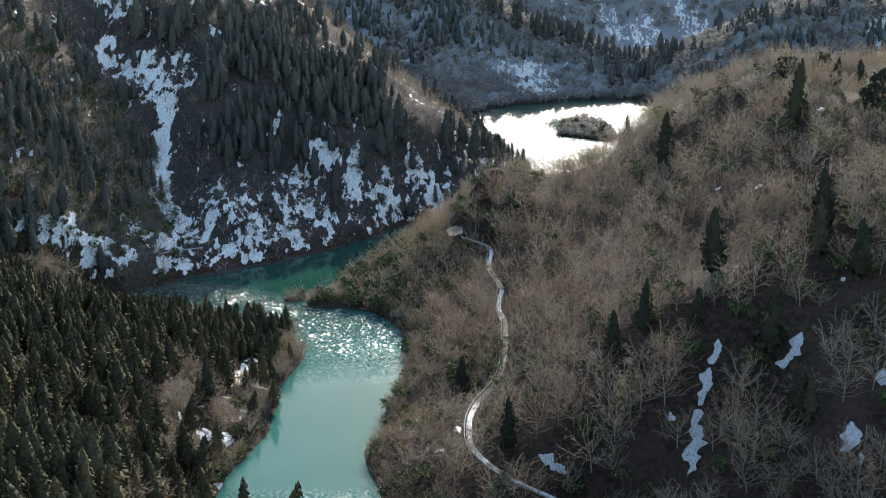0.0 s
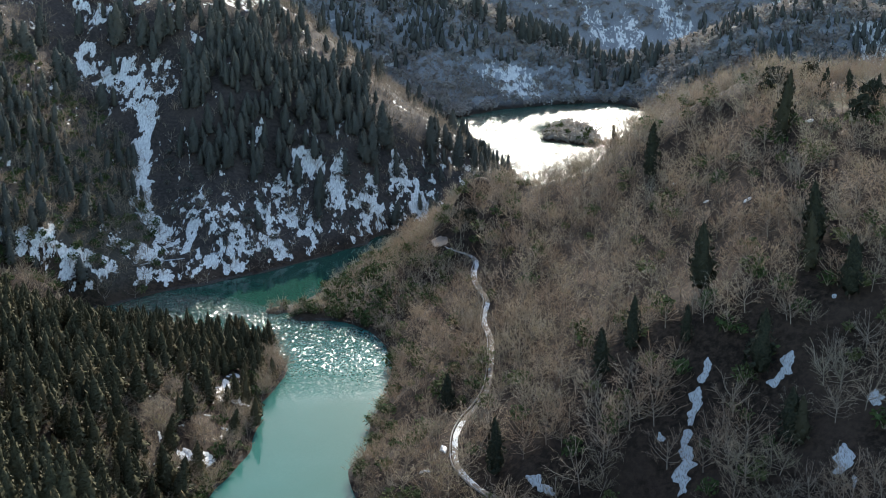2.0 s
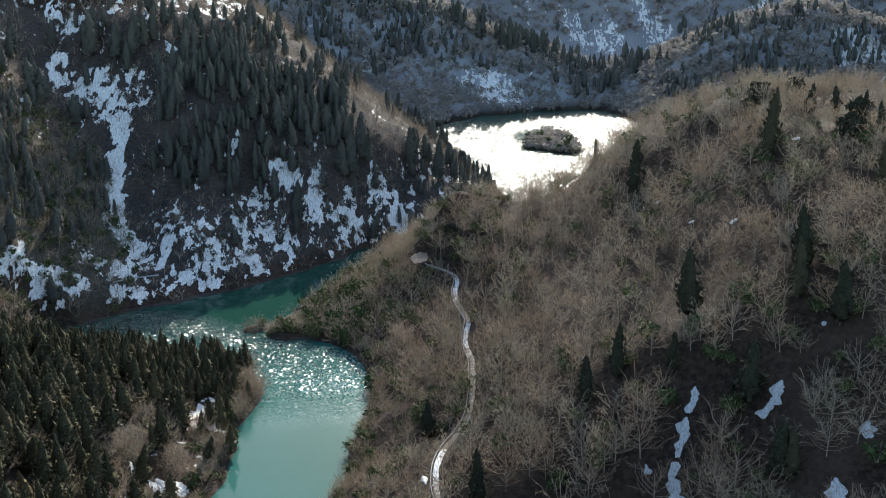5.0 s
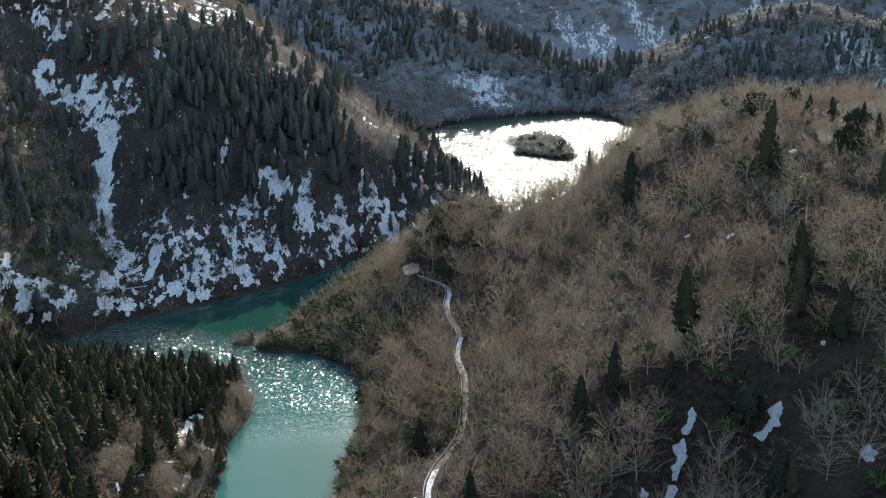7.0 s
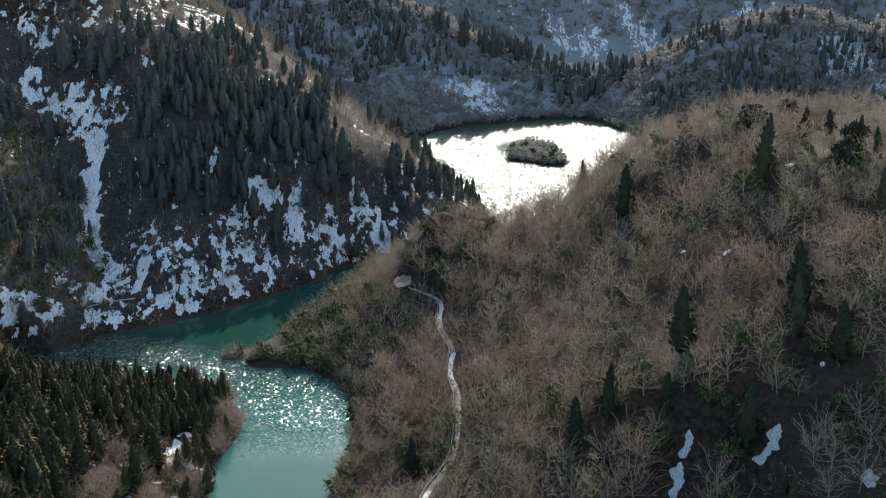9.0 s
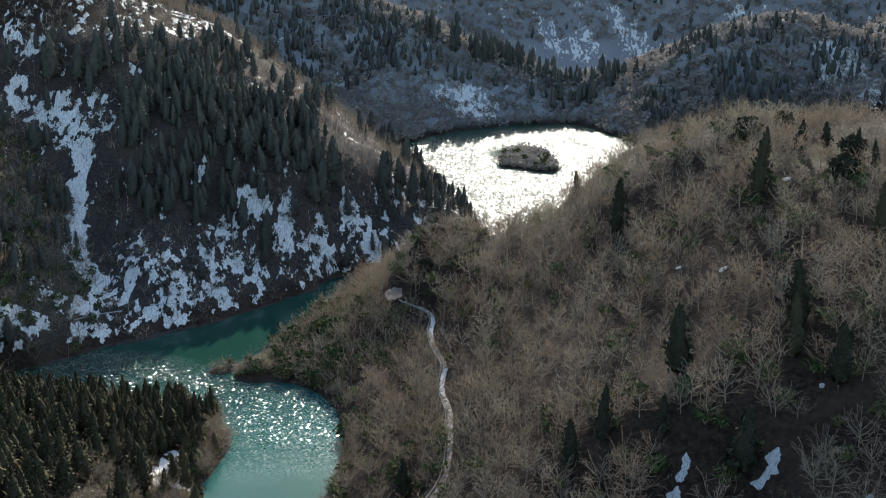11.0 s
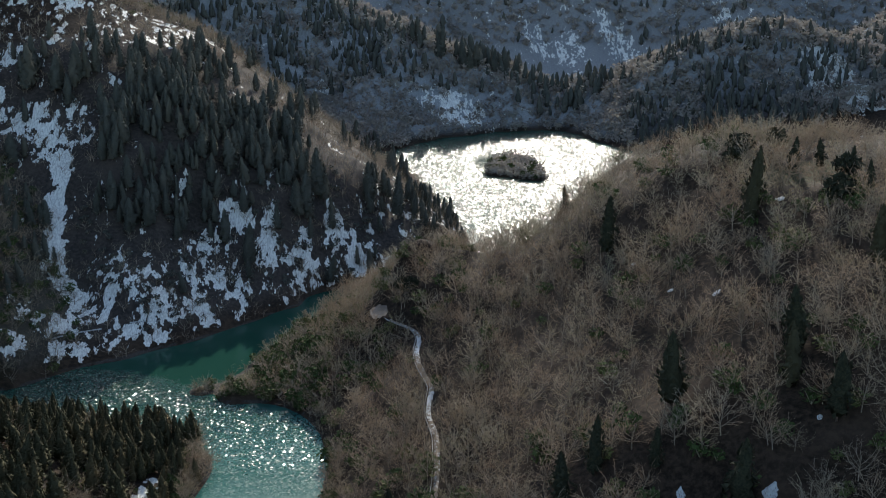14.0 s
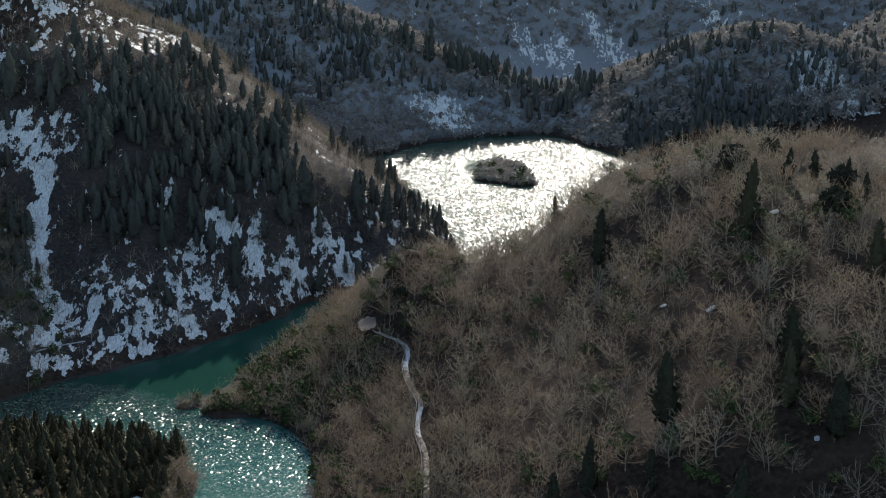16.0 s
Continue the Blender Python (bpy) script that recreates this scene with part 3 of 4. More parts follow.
def snow_patch(points, wide, seed):
    """A patch of old snow draped on the ground, thick in the middle, with a ragged rim."""
    line = smooth_line(points, 0.35)
    n = len(line)
    tang = np.gradient(line, axis=0)
    tang /= np.linalg.norm(tang, axis=1)[:, None]
    side = np.stack([-tang[:, 1], tang[:, 0]], 1)
    taper = np.sqrt(np.clip(np.sin(np.linspace(0.08, 3.06, n)), 0, 1))
    rows = []
    for f, lift in ((-1, -0.3), (-0.8, 0.12), (-0.3, 0.3), (0.3, 0.3), (0.8, 0.12), (1, -0.3)):
        u = np.arange(n) * 0.35
        rag = 0.05 + 1.1 * value_noise(u, u * 0 + (1 if f > 0 else 9), 2.3, seed) + 0.9 * (value_noise(u, u * 0 + (3 if f > 0 else 7), 1.3, seed) - 0.35) + 0.35 * (value_noise(u, u * 0 + (5 if f > 0 else 2), 0.6, seed) - 0.5)
        p = line + side * (wide * 0.66 * f * np.clip(rag, 0.12, 1.4) * taper)[:, None]
        rows.append(np.column_stack([p, ground(p[:, 0], p[:, 1]) + lift]))
    a = np.concatenate([np.arange(n - 1) + r * n for r in range(5)])
    me = mesh_of("snow_patch", np.concatenate(rows), np.stack([a, a + 1, a + n + 1, a + n], 1), [SHADED_SNOW])
    return tagged(new("snow_patch", me), "melting patch of old grey-white snow in a shaded gully" if wide > 4 else "small melting remnant of old snow on the slope", "snow", "snow patches on the hillside")


PATCHES = [(((94, 390), (92, 386), (90.5, 383)), 4.5), (((90, 382), (87.5, 378), (85, 371)), 5.0), (((84, 370), (82.5, 366), (80.5, 357), (79, 350)), 5.5), (((79, 348), (77, 342), (74, 333)), 7.0), (((119, 379), (116, 376), (110, 371.5)), 7.0), (((124.5, 342), (123, 338), (121, 333)), 5.0), (((138, 356), (136.5, 350)), 4.0), (((124.5, 331), (123.5, 327)), 3.2), (((33, 383), (37, 379), (42, 374)), 4.0), (((75, 372), (76.5, 369)), 2.4), (((134.5, 391.6), (135.6, 390.4)), 1.6), (((123, 466), (125, 464)), 2.6), (((112, 487), (114, 485.6)), 1.8), (((107, 527), (109, 525)), 1.8), (((5, 416), (6, 410)), 2.6), (((-3, 404), (1, 402)), 2.6), (((157, 507), (160, 505)), 2.2), (((-94, 437), (-88, 434.5), (-82, 437)), 7.0), (((-87, 503), (-86, 510)), 3.4), (((-84, 463), (-79, 464)), 2.6), (((-92, 470), (-89, 473)), 2.2)]


def build_shore_track():
    """The snow-covered track cut into the far shore, where it shows."""
    for pts, half, seed in (([(-163, 671), (-157, 679), (-150, 686), (-142, 691)], 0.4, 14), ([(-128, 697), (-114, 701), (-104, 706)], 0.5, 15)):
        line = smooth_line(pts, 1.5)
        z = smooth_land(line[:, 0], line[:, 1])
        z = np.convolve(np.pad(z, 6, "edge"), np.ones(13) / 13, "valid") + 0.5
        v, q = ribbon(line, z, half, 0.1, 0.6, seed)
        tagged(new("shore_road", mesh_of("shore_road", v, q, [SHADED_SNOW])), "snow-covered track cut into the far lake shore", "road", kind="structure")


def in_patches(x, y, gap):
    near = np.zeros(len(x), bool)
    for pts, wide in PATCHES:
        line = smooth_line(pts, 1.0)
        near |= line_distance(x, y, line)[0] < wide * 0.6 + gap
    return near


build_ground()
build_water()
build_track()
build_shore_track()
for k, (pts, wide) in enumerate(PATCHES):
    snow_patch(pts, wide, 60 + k)


# ---- trees ----
def prism(a, b, ra, rb, sides=3):
    """A tapered limb from a to b, open at its ends."""
    a, b = np.array(a, float), np.array(b, float)
    d = (b - a) / (np.linalg.norm(b - a) + 1e-9)
    u = np.cross(d, (0.3, 0.9, 0.2))
    u /= np.linalg.norm(u)
    w = np.cross(d, u)
    ang = np.arange(sides) * 2 * math.pi / sides
    ring = np.cos(ang)[:, None] * u + np.sin(ang)[:, None] * w
    v = np.concatenate([a + ring * ra, b + ring * rb])
    t = []
    for k in range(sides):
        n = (k + 1) % sides
        t += [(k, n, sides + n), (k, sides + n, sides + k)]
    return v, t


class Pile:
    """Gathers pieces into one set of places and triangles."""

    def __init__(self):
        self.v, self.t, self.n = [], [], 0

    def add(self, v, t):
        v = np.asarray(v, float)
        self.v.append(v)
        self.t.append(np.asarray(t, int) + self.n)
        self.n += len(v)

    def done(self):
        return np.concatenate(self.v), np.concatenate(self.t)


def strip(fine, a, b, ra, rb, rng):
    """A flat tapered branch from a to b, turned at random about its own line."""
    side = np.cross(b - a, rng.normal(0, 1, 3))
    side /= np.linalg.norm(side) + 1e-9
    if rb:
        fine.add([a - side * ra, a + side * ra, b + side * rb, b - side * rb], [(0, 1, 2), (0, 2, 3)])
    else:
        fine.add([a - side * ra, a + side * ra, b], [(0, 1, 2)])


def bare_tree(seed, limbs, branches, twigs, wide=1.0, girth=1.0):
    """A leafless broadleaf tree one metre high with rising, forking limbs: wood (trunk and limbs) and twigs, each as places and triangles."""
    rng = np.random.default_rng(seed)
    wood, fine = Pile(), Pile()
    lean = np.array([rng.normal(0, 0.05), rng.normal(0, 0.05), 0])
    mid, top = lean * 0.6 + (0, 0, 0.3), lean * 1.4 + (0, 0, 0.66)
    wood.add(*prism((0, 0, -0.06), mid, 0.017 * girth, 0.013 * girth, 3))
    wood.add(*prism(mid, top, 0.013 * girth, 0.005 * girth, 3))
    for k in range(limbs):
        f = (k + 0.5) / limbs
        az = k * 2.39996 + rng.normal(0, 0.3)
        out = np.array([math.cos(az), math.sin(az), 0])
        start = np.array([0, 0, 0.16]) + (mid - (0, 0, 0.16)) * min(1, f * 1.6) if f < 0.6 else mid + (top - mid) * (f - 0.55)
        reach = (0.44 - 0.30 * f ** 2) * wide * (0.75 + 0.4 * rng.random())
        end = start + out * reach + np.array([0, 0, 0.24 + 0.34 * f + 0.12 * rng.random()])
        end[2] = min(end[2], 0.99)
        knee = start * 0.55 + end * 0.45 + out * reach * 0.12 + np.array([0, 0, -0.03]) + rng.normal(0, 0.015, 3)
        wood.add(*prism(start, knee, 0.008 * girth, 0.006 * girth))
        strip(wood, knee, end, 0.006 * girth, 0.0025 * girth, rng)
        for b in range(branches):
            g = (b + 0.3 + 0.6 * rng.random()) / branches
            root = start + (knee - start) * (0.45 + 1.1 * g) if g < 0.5 else knee + (end - knee) * (2 * g - 1) * 0.9
            way = (end - knee) / (np.linalg.norm(end - knee) + 1e-9) * 0.6 + out * 0.35 + rng.normal(0, 0.55, 3) + np.array([0, 0, 0.16])
            way /= np.linalg.norm(way)
            size = 0.15 + 0.13 * rng.random()
            tip = root + way * size
            strip(fine, root, tip, 0.0048 * girth, 0.0018 * girth, rng)
            for w in range(twigs):
                h = 0.25 + 0.75 * (w + rng.random()) / twigs
                off = way * 0.6 + rng.normal(0, 0.65, 3) + np.array([0, 0, 0.1])
                off *= (0.06 + 0.07 * rng.random()) / np.linalg.norm(off)
                strip(fine, root + way * size * h, root + way * size * h + off, 0.0042 * girth, 0, rng)
    return wood.done(), fine.done()


def conifer(seed, tiers, round_, sprays, slim=0.17, full=1.28):
    """A dense cedar one metre high with a rounded tip: trunk and crown, each as places and triangles."""
    rng = np.random.default_rng(seed)
    trunk, crown = Pile(), Pile()
    trunk.add(*prism((0, 0, -0.05), (0, 0, 0.5), 0.018, 0.01, 4))
    base = 0.06 + 0.06 * rng.random()
    ph = rng.random() * 6
    lop = rng.normal(0, 0.012, 2)

    def girth_at(f):
        return slim * min(1.0, full * (1 - f)) ** (0.92 / full) * (1 - 0.35 * math.exp(-f * 7)) + 0.003

    rings = []
    for k in range(tiers):
        f = k / (tiers - 1)
        z = base + (1 - base) * f
        r = girth_at(f) * (0.66 if sprays > 20 else 0.9)
        a = ph + np.arange(round_) * 2 * math.pi / round_ + 0.5 * k
        jit = 1 + 0.75 * (rng.random(round_) - 0.5)
        zz = z + (rng.random(round_) - 0.5) * 0.09 * (1 - f)
        rings.append(np.column_stack([np.cos(a) * r * jit + lop[0] * f * 4, np.sin(a) * r * jit + lop[1] * f * 4, zz]))
    v = np.concatenate(rings + [np.array([[0, 0, base + 0.03]])])
    t = []
    for k in range(tiers - 1):
        for s in range(round_):
            n = (s + 1) % round_
            a, b, c, d = k * round_ + s, k * round_ + n, (k + 1) * round_ + n, (k + 1) * round_ + s
            t += [(a, b, c), (a, c, d)]
    last = len(v) - 1
    t += [((s + 1) % round_, s, last) for s in range(round_)]
    crown.add(v, t)
    for k in range(sprays):
        f = ((k + rng.random()) / sprays) ** 1.1
        z = base + (1 - base) * f * 0.96
        az = k * 2.39996 + rng.normal(0, 0.3)
        r = girth_at(f) * (0.8 + 0.3 * math.sin(az * 2 + ph + f * 7) ** 2)
        out = np.array([math.cos(az), math.sin(az), 0])
        axis = np.array([lop[0] * f * 4, lop[1] * f * 4, z])
        side = np.array([-out[1], out[0], 0]) * (0.022 + 0.03 * (1 - f)) * (0.5 + 1.0 * rng.random())
        root = axis + out * r * 0.55 + np.array([0, 0, 0.045])
        mid = axis + out * r * (0.85 + 0.2 * rng.random()) + np.array([0, 0, 0.012 * rng.normal()])
        tip = axis + out * r * (1.0 + 0.32 * rng.random() ** 2) + np.array([0, 0, 0.02 + 0.035 * rng.random()])
        under = mid - np.array([0, 0, 0.05 * (1 - 0.5 * f)]) - out * 0.02
        crown.add([root, mid - side, mid + side, tip, under], [(0, 1, 2), (1, 4, 3), (4, 2, 3)])
    return trunk.done(), crown.done()


def shrub(seed, leaves, fine_=1.0):
    """A leafy evergreen bush one metre high: stems and leaf clumps."""
    rng = np.random.default_rng(seed)
    wood, leaf = Pile(), Pile()
    for k in range(4):
        a = k * 1.6 + rng.random()
        wood.add(*prism((0, 0, -0.05), (0.3 * math.cos(a), 0.3 * math.sin(a), 0.7), 0.03, 0.008))
    for k in range(leaves):
        d = rng.normal(0, 1, 3)
        d /= np.linalg.norm(d)
        p = d * np.array([0.5, 0.5, 0.42]) * rng.random() ** 0.4 + np.array([0, 0, 0.52])
        u, w = rng.normal(0, 0.11 * fine_, 3), rng.normal(0, 0.11 * fine_, 3)
        leaf.add([p - u, p + w, p + u, p - w * 0.8 + d * 0.05], [(0, 1, 2), (0, 2, 3)])
    return wood.done(), leaf.done()


def plant_stuff(name, kinds, mats, spots, label, category):
    """Many trees joined in one mesh. spots: x, y, z, height, breadth, turn, kind, tint."""
    V, T, S, C, n = [], [], [], [], 0
    spots = np.asarray(spots, float)
    for k, parts_ in enumerate(kinds):
        mine = spots[spots[:, 6].astype(int) % len(kinds) == k]
        if not len(mine):
            continue
        for slot, (v, t) in enumerate(parts_):
            c, s = np.cos(mine[:, 5]), np.sin(mine[:, 5])
            lx, ly = v[None, :, 0] * mine[:, 4, None], v[None, :, 1] * mine[:, 4, None]
            x = lx * c[:, None] - ly * s[:, None] + mine[:, 0, None]
            y = lx * s[:, None] + ly * c[:, None] + mine[:, 1, None]
            z = v[None, :, 2] * mine[:, 3, None] + mine[:, 2, None]
            V.append(np.stack([x, y, z], 2).reshape(-1, 3))
            T.append((t[None] + (np.arange(len(mine)) * len(v))[:, None, None]).reshape(-1, 3) + n)
            S.append(np.full(len(mine) * len(t), slot))
            C.append(np.repeat(mine[:, 7], len(v)))
            n += len(mine) * len(v)
    me = mesh_of(name, np.concatenate(V), np.concatenate(T), mats, np.concatenate(S), tint=np.concatenate(C))
    return tagged(new(name, me), label, category, kind="stuff")


def plant_singles(name, kinds, mats, part_names, spots, label_of, category, group):
    """Single trees, each a thing with its parts; alike trees share their meshes."""
    bases = []
    for parts_ in kinds:
        bases.append([mesh_of(pn, v, t, [mat]) for (v, t), mat, pn in zip(parts_, mats, part_names)])
    for s in spots:
        tree = new(name)
        tree.matrix_basis = Matrix.LocRotScale((s[0], s[1], s[2]), Euler((0, 0, s[5])), (s[4], s[4], s[3]))
        tagged(tree, label_of(s), category, group)
        for me, pn in zip(bases[int(s[6]) % len(bases)], part_names):
            ob = new(pn, me)
            ob.parent = tree


def scatter(x0, x1, y0, y1, step, seed):
    """Even but irregular places over a stretch of land, with the ground's height."""
    rng = np.random.default_rng(seed)
    X, Y = np.meshgrid(np.arange(x0, x1, step), np.arange(y0, y1, step))
    x = X.ravel() + (rng.random(X.size) - 0.5) * step * 1.15
    y = Y.ravel() + (rng.random(X.size) - 0.5) * step * 1.15
    z = ground(x, y)
    ok = z > 0.35
    return x[ok], y[ok], z[ok], rng


def spots_of(x, y, z, height, breadth, rng):
    n = len(x)
    return np.column_stack([x, y, z - 0.1, height, breadth, rng.random(n) * 6.283, rng.integers(0, 60, n), rng.random(n)])


def right_side(x, y):
    return (y < 840) & (x > np.where(y < 612, -50, -103 + (y - 645) * 0.656))


def clear_of_track(x, y, gap):
    d, _ = line_distance(x, y, TRACK_LINE)
    return (d > gap) & (np.hypot((x - 7.5) / 0.7, (y - 646) / 1.7) > 9.0)


BARE = [bare_tree(10 + k, 10, 6, 5, 1.1 + 0.12 * (k % 3), 0.88) for k in range(7)]
BARE_MID = [bare_tree(30 + k, 5, 3, 3, 1.25, 1.7) for k in range(5)]
BARE_SPUR = [bare_tree(40 + k, 7, 5, 4, 1.25, 1.2) for k in range(5)]
CEDAR = [conifer(10 + k, 7, 6, 76, 0.165 + 0.02 * (k % 3)) for k in range(6)]
CEDAR_MID = [conifer(30 + k, 7, 6, 66, 0.17 + 0.025 * (k % 3), 1.5) for k in range(7)]
CEDAR_FAR = [conifer(50 + k, 6, 5, 14, 0.15 + 0.025 * (k % 3), 1.45) for k in range(6)]
BUSH = [shrub(k, 84, 0.6) for k in range(4)]
BARE_FAR = [shrub(150 + k, 30, 0.7) for k in range(5)]
TREE_PARTS = ("trunk", "crown")

# the hill beside the water: leafless broadleaf wood, cleared on the camera's side of its single cedars
SINGLES = [(97, 417, 22), (71, 407, 17), (61, 405, 15), (8, 456, 14), (23, 389, 18), (101, 545, 21), (145, 499, 25), (173, 535, 12), (184, 534, 10), (190, 517, 11), (187, 492, 12), (135, 416, 19), (107, 376, 20), (111, 350, 16), (130, 404, 18), (99, 641, 12), (171, 443, 18), (88, 398, 12), (139, 388, 19), (177, 436, 16), (113, 347, 14)]


def clear_of_cedars(x, y):
    free = np.ones(len(x), bool)
    for cx, cy, _ in SINGLES:
        free &= ~((np.abs(x - cx) < 4.6) & (y > cy - 13) & (y < cy + 4))
    return free


x, y, z, rng = scatter(-50, 215, 250, 770, 6.9, 21)
ok = right_side(x, y) & clear_of_cedars(x, y) & clear_of_track(x, y, 2.3) & ~in_patches(x, y, 1.0) & (rng.random(len(x)) < 0.94) & ~((y < 330) & (x < 40)) & ~((y > 660 + 0.35 * (110 - x)) & (x > 60)) & ~((y > 600) & (x > 150)) & (x < 30 + 0.42 * y)
gap = 0.6 * value_noise(x, y, 13, 31) + 0.4 * value_noise(x, y, 6, 33)
shade = np.clip((x - 40) / 30, 0, 1) * np.clip((455 - y) / 50, 0, 1)
ok &= (gap < 0.72 - 0.03 * shade) | ((x < 60) & (y > 640))
x, y, z = x[ok], y[ok], z[ok]
tall = (9.0 + 6.0 * rng.random(len(x))) * (0.58 + 0.7 * value_noise(x, y, 32, 32)) * np.clip(0.45 + z / 22, 0.5, 1)
wood = spots_of(x, y, z, tall, tall * (0.95 + 0.3 * rng.random(len(x))), rng)
close = np.zeros(len(wood), bool)
close[np.flatnonzero((wood[:, 0] > 15) & (wood[:, 0] < 175))[np.argsort(wood[(wood[:, 0] > 15) & (wood[:, 0] < 175), 1])[60:340]]] = True
plant_singles("bare_tree", BARE, (BARK, TWIGS), TREE_PARTS, wood[close], lambda s: "tall leafless broadleaf tree on the steep hillside" if s[3] > 8.5 else "leafless grey-brown broadleaf tree on the steep hillside", "tree", "bare trees on the hillside")
plant_stuff("bare_woodland", BARE, (BARK, TWIGS), wood[~close], "dense leafless grey-brown woodland on the hill", "woodland")

# single cedars on that hill
sx, sy = np.array([s[0] for s in SINGLES], float), np.array([s[1] for s in SINGLES], float)
sz, sh = ground(sx, sy), np.array([s[2] for s in SINGLES], float)
rng = np.random.default_rng(77)
lone = spots_of(sx, sy, sz, sh * 1.2, np.where(sh > 22, sh * 0.95, sh * 1.3), rng)
plant_singles("cedar_tree", CEDAR_MID, (CEDAR_BARK, DARK_NEEDLES), TREE_PARTS, lone, lambda s: "tall dark cedar standing among bare hillside trees" if s[3] > 15 else "small dark cedar standing among bare hillside trees", "tree", "lone cedars on the hillside")
px_, py_ = np.array([158.0, 175, 187, 174, 152, 19, 23]), np.array([558.0, 563, 514, 488, 550, 651, 645])
pz = ground(px_, py_)
crowned = spots_of(px_, py_, pz + 1.0, np.array([11.0, 10.0, 10, 12, 8, 8, 7]), np.array([12.0, 9, 11, 11, 8, 9, 8]), rng)
plant_singles("round_evergreen", [shrub(70 + k, 260, 0.6) for k in range(3)], (BARK, DARK_NEEDLES), ("stems", "crown"), crowned, lambda s: "round dark evergreen tree on the hill's crest" if s[0] > 100 else "round dark evergreen tree beside the turning place", "tree", "round evergreens on the hill")

# the near wooded hill across the water
x, y, z, rng = scatter(-245, -50, 205, 608, 5.0, 22)
left_hill = (x > -30 - 0.38 * y) & (x < -50) & ((y < 602) | (x < -176)) & ~((x < -170) & (y > 580)) & ~((y < 320) & (x > -70)) & ~in_patches(x, y, 3.2)
share = np.where((y > 505) | (x < -120), 0.93, 0.3)
share = np.where(y < 425, 0.55, share)
share = np.where((y < 480) & (y > 405) & (x > -118), 0.16, share)
share = np.where((x > -76) & (y > 500), 0.15, share)
pick = rng.random(len(x))
cedars = left_hill & (pick < share)
tall = (11 + 9 * rng.random(len(x)) ** 1.2) * np.where(y > 505, 0.78, 1.0)
near = spots_of(x[cedars], y[cedars], z[cedars], tall[cedars], tall[cedars] * (1.0 + 0.55 * rng.random(cedars.sum())), rng)
close = np.zeros(len(near), bool)
cand = np.flatnonzero((near[:, 0] > -135) & (near[:, 1] > 300))
close[cand[np.argsort(near[cand, 1])[:270]]] = True
plant_singles("cedar_tree", CEDAR, (CEDAR_BARK, NEEDLES), ("trunk", "crown"), near[close], lambda s: "dark cedar in the dense stand above the lake", "tree", "cedars above the lake")
plant_stuff("cedar_forest", CEDAR, (CEDAR_BARK, NEEDLES), near[~close], "dense dark cedar plantation on the near hill", "forest")
fx, fy = np.array([-38.0, -47, -30]), np.array([264.0, 258, 255])
fore = spots_of(fx, fy, ground(fx, fy), np.array([22.0, 19, 12]), np.array([22.0, 19, 12]), rng)
plant_singles("cedar_tree", CEDAR, (CEDAR_BARK, NEEDLES), ("trunk", "crown"), fore, lambda s: "tall pointed cedar on the near bank", "tree", "cedars on the near bank")
bare = left_hill & (pick >= share) & (rng.random(len(x)) < 0.85) & (value_noise(x, y, 12, 35) < 0.66)
tall = 6 + 4.5 * rng.random(bare.sum())
plant_stuff("bare_woodland", BARE, (BARK, TWIGS), spots_of(x[bare], y[bare], z[bare], tall, tall * 1.25, rng), "leafless brushwood between the cedars on the near hill", "woodland")

# the steep side across the water
x, y, z, rng = scatter(-320, 80, 585, 1185, 5.8, 23)
across = ~right_side(x, y) & ((y > 608) | (x < -182)) & ((y > 640) | (x < -150))
gd, _ = line_distance(x, y, GULLY)
cd, _ = line_distance(x, y, CREST)
spur = (x < -152) & (y < 790) & (gd > 11) & (x < np.interp(y, GULLY[:, 1], GULLY[:, 0]))
mass = np.maximum(blob(x, y, -125, 815, 38, 66, -8), blob(x, y, -64, 848, 30, 42, -14))
share = np.where((x > -152) & (x < -55) & (z > 42), 0.3, 0.0)
share = np.where((x > -55) & (z > 22), 0.2, share)
share = np.where((x <= -152) & ~spur, 0.16, share)
share = np.where(spur, np.where(z < 30, 0.08, np.where(x < -200, 1.1, 0.6)), share)
share = np.where((z < 42) & (x > -152) & ~spur & (z > 3), np.maximum(share, 0.07), share)
share = np.where(cd < 34, 0.05, share)
share = np.where((y > 880) & (x > -40), 0.12, share)
share = np.where((x > 32) & (x < 75) & (y > 830) & (y < 955), 0.9, share)
share = np.where(z < 3.5, 0, share)
share = np.where(gd < 9, 0.02, share) * np.clip(2.2 * value_noise(x, y, 26, 41) - 0.25, 0.1, 1.15)
share = np.maximum(share, 1.7 * (mass > 0.1) * (z > 36) * (value_noise(x, y, 17, 46) > 0.2))
rim = np.interp(x, CREST[:, 0], CREST[:, 1]) - y
share = np.where((cd < 42) | (rim < 70), 0.03, share)
pick = rng.random(len(x))
cedars = across & (pick < share * np.where(spur, 0.6, 0.55))
tall = (9 + 13 * rng.random(cedars.sum())) * np.where(spur[cedars], 0.8, 1.0) * (0.8 + 0.4 * value_noise(x[cedars], y[cedars], 22, 43)) * np.where(x[cedars] > 32, 0.75, 1.0)
plant_stuff("cedar_forest", CEDAR_MID, (CEDAR_BARK, HAZY_NEEDLES), spots_of(x[cedars], y[cedars], z[cedars], tall, tall * (1.0 + 0.4 * rng.random(cedars.sum())), rng), "dark cedars on the snow-streaked mountain flank", "forest")
leafy = across & ~cedars & (spur | (cd < 20)) & (pick > 0.88)
tall = 3.5 + 3.0 * rng.random(leafy.sum())
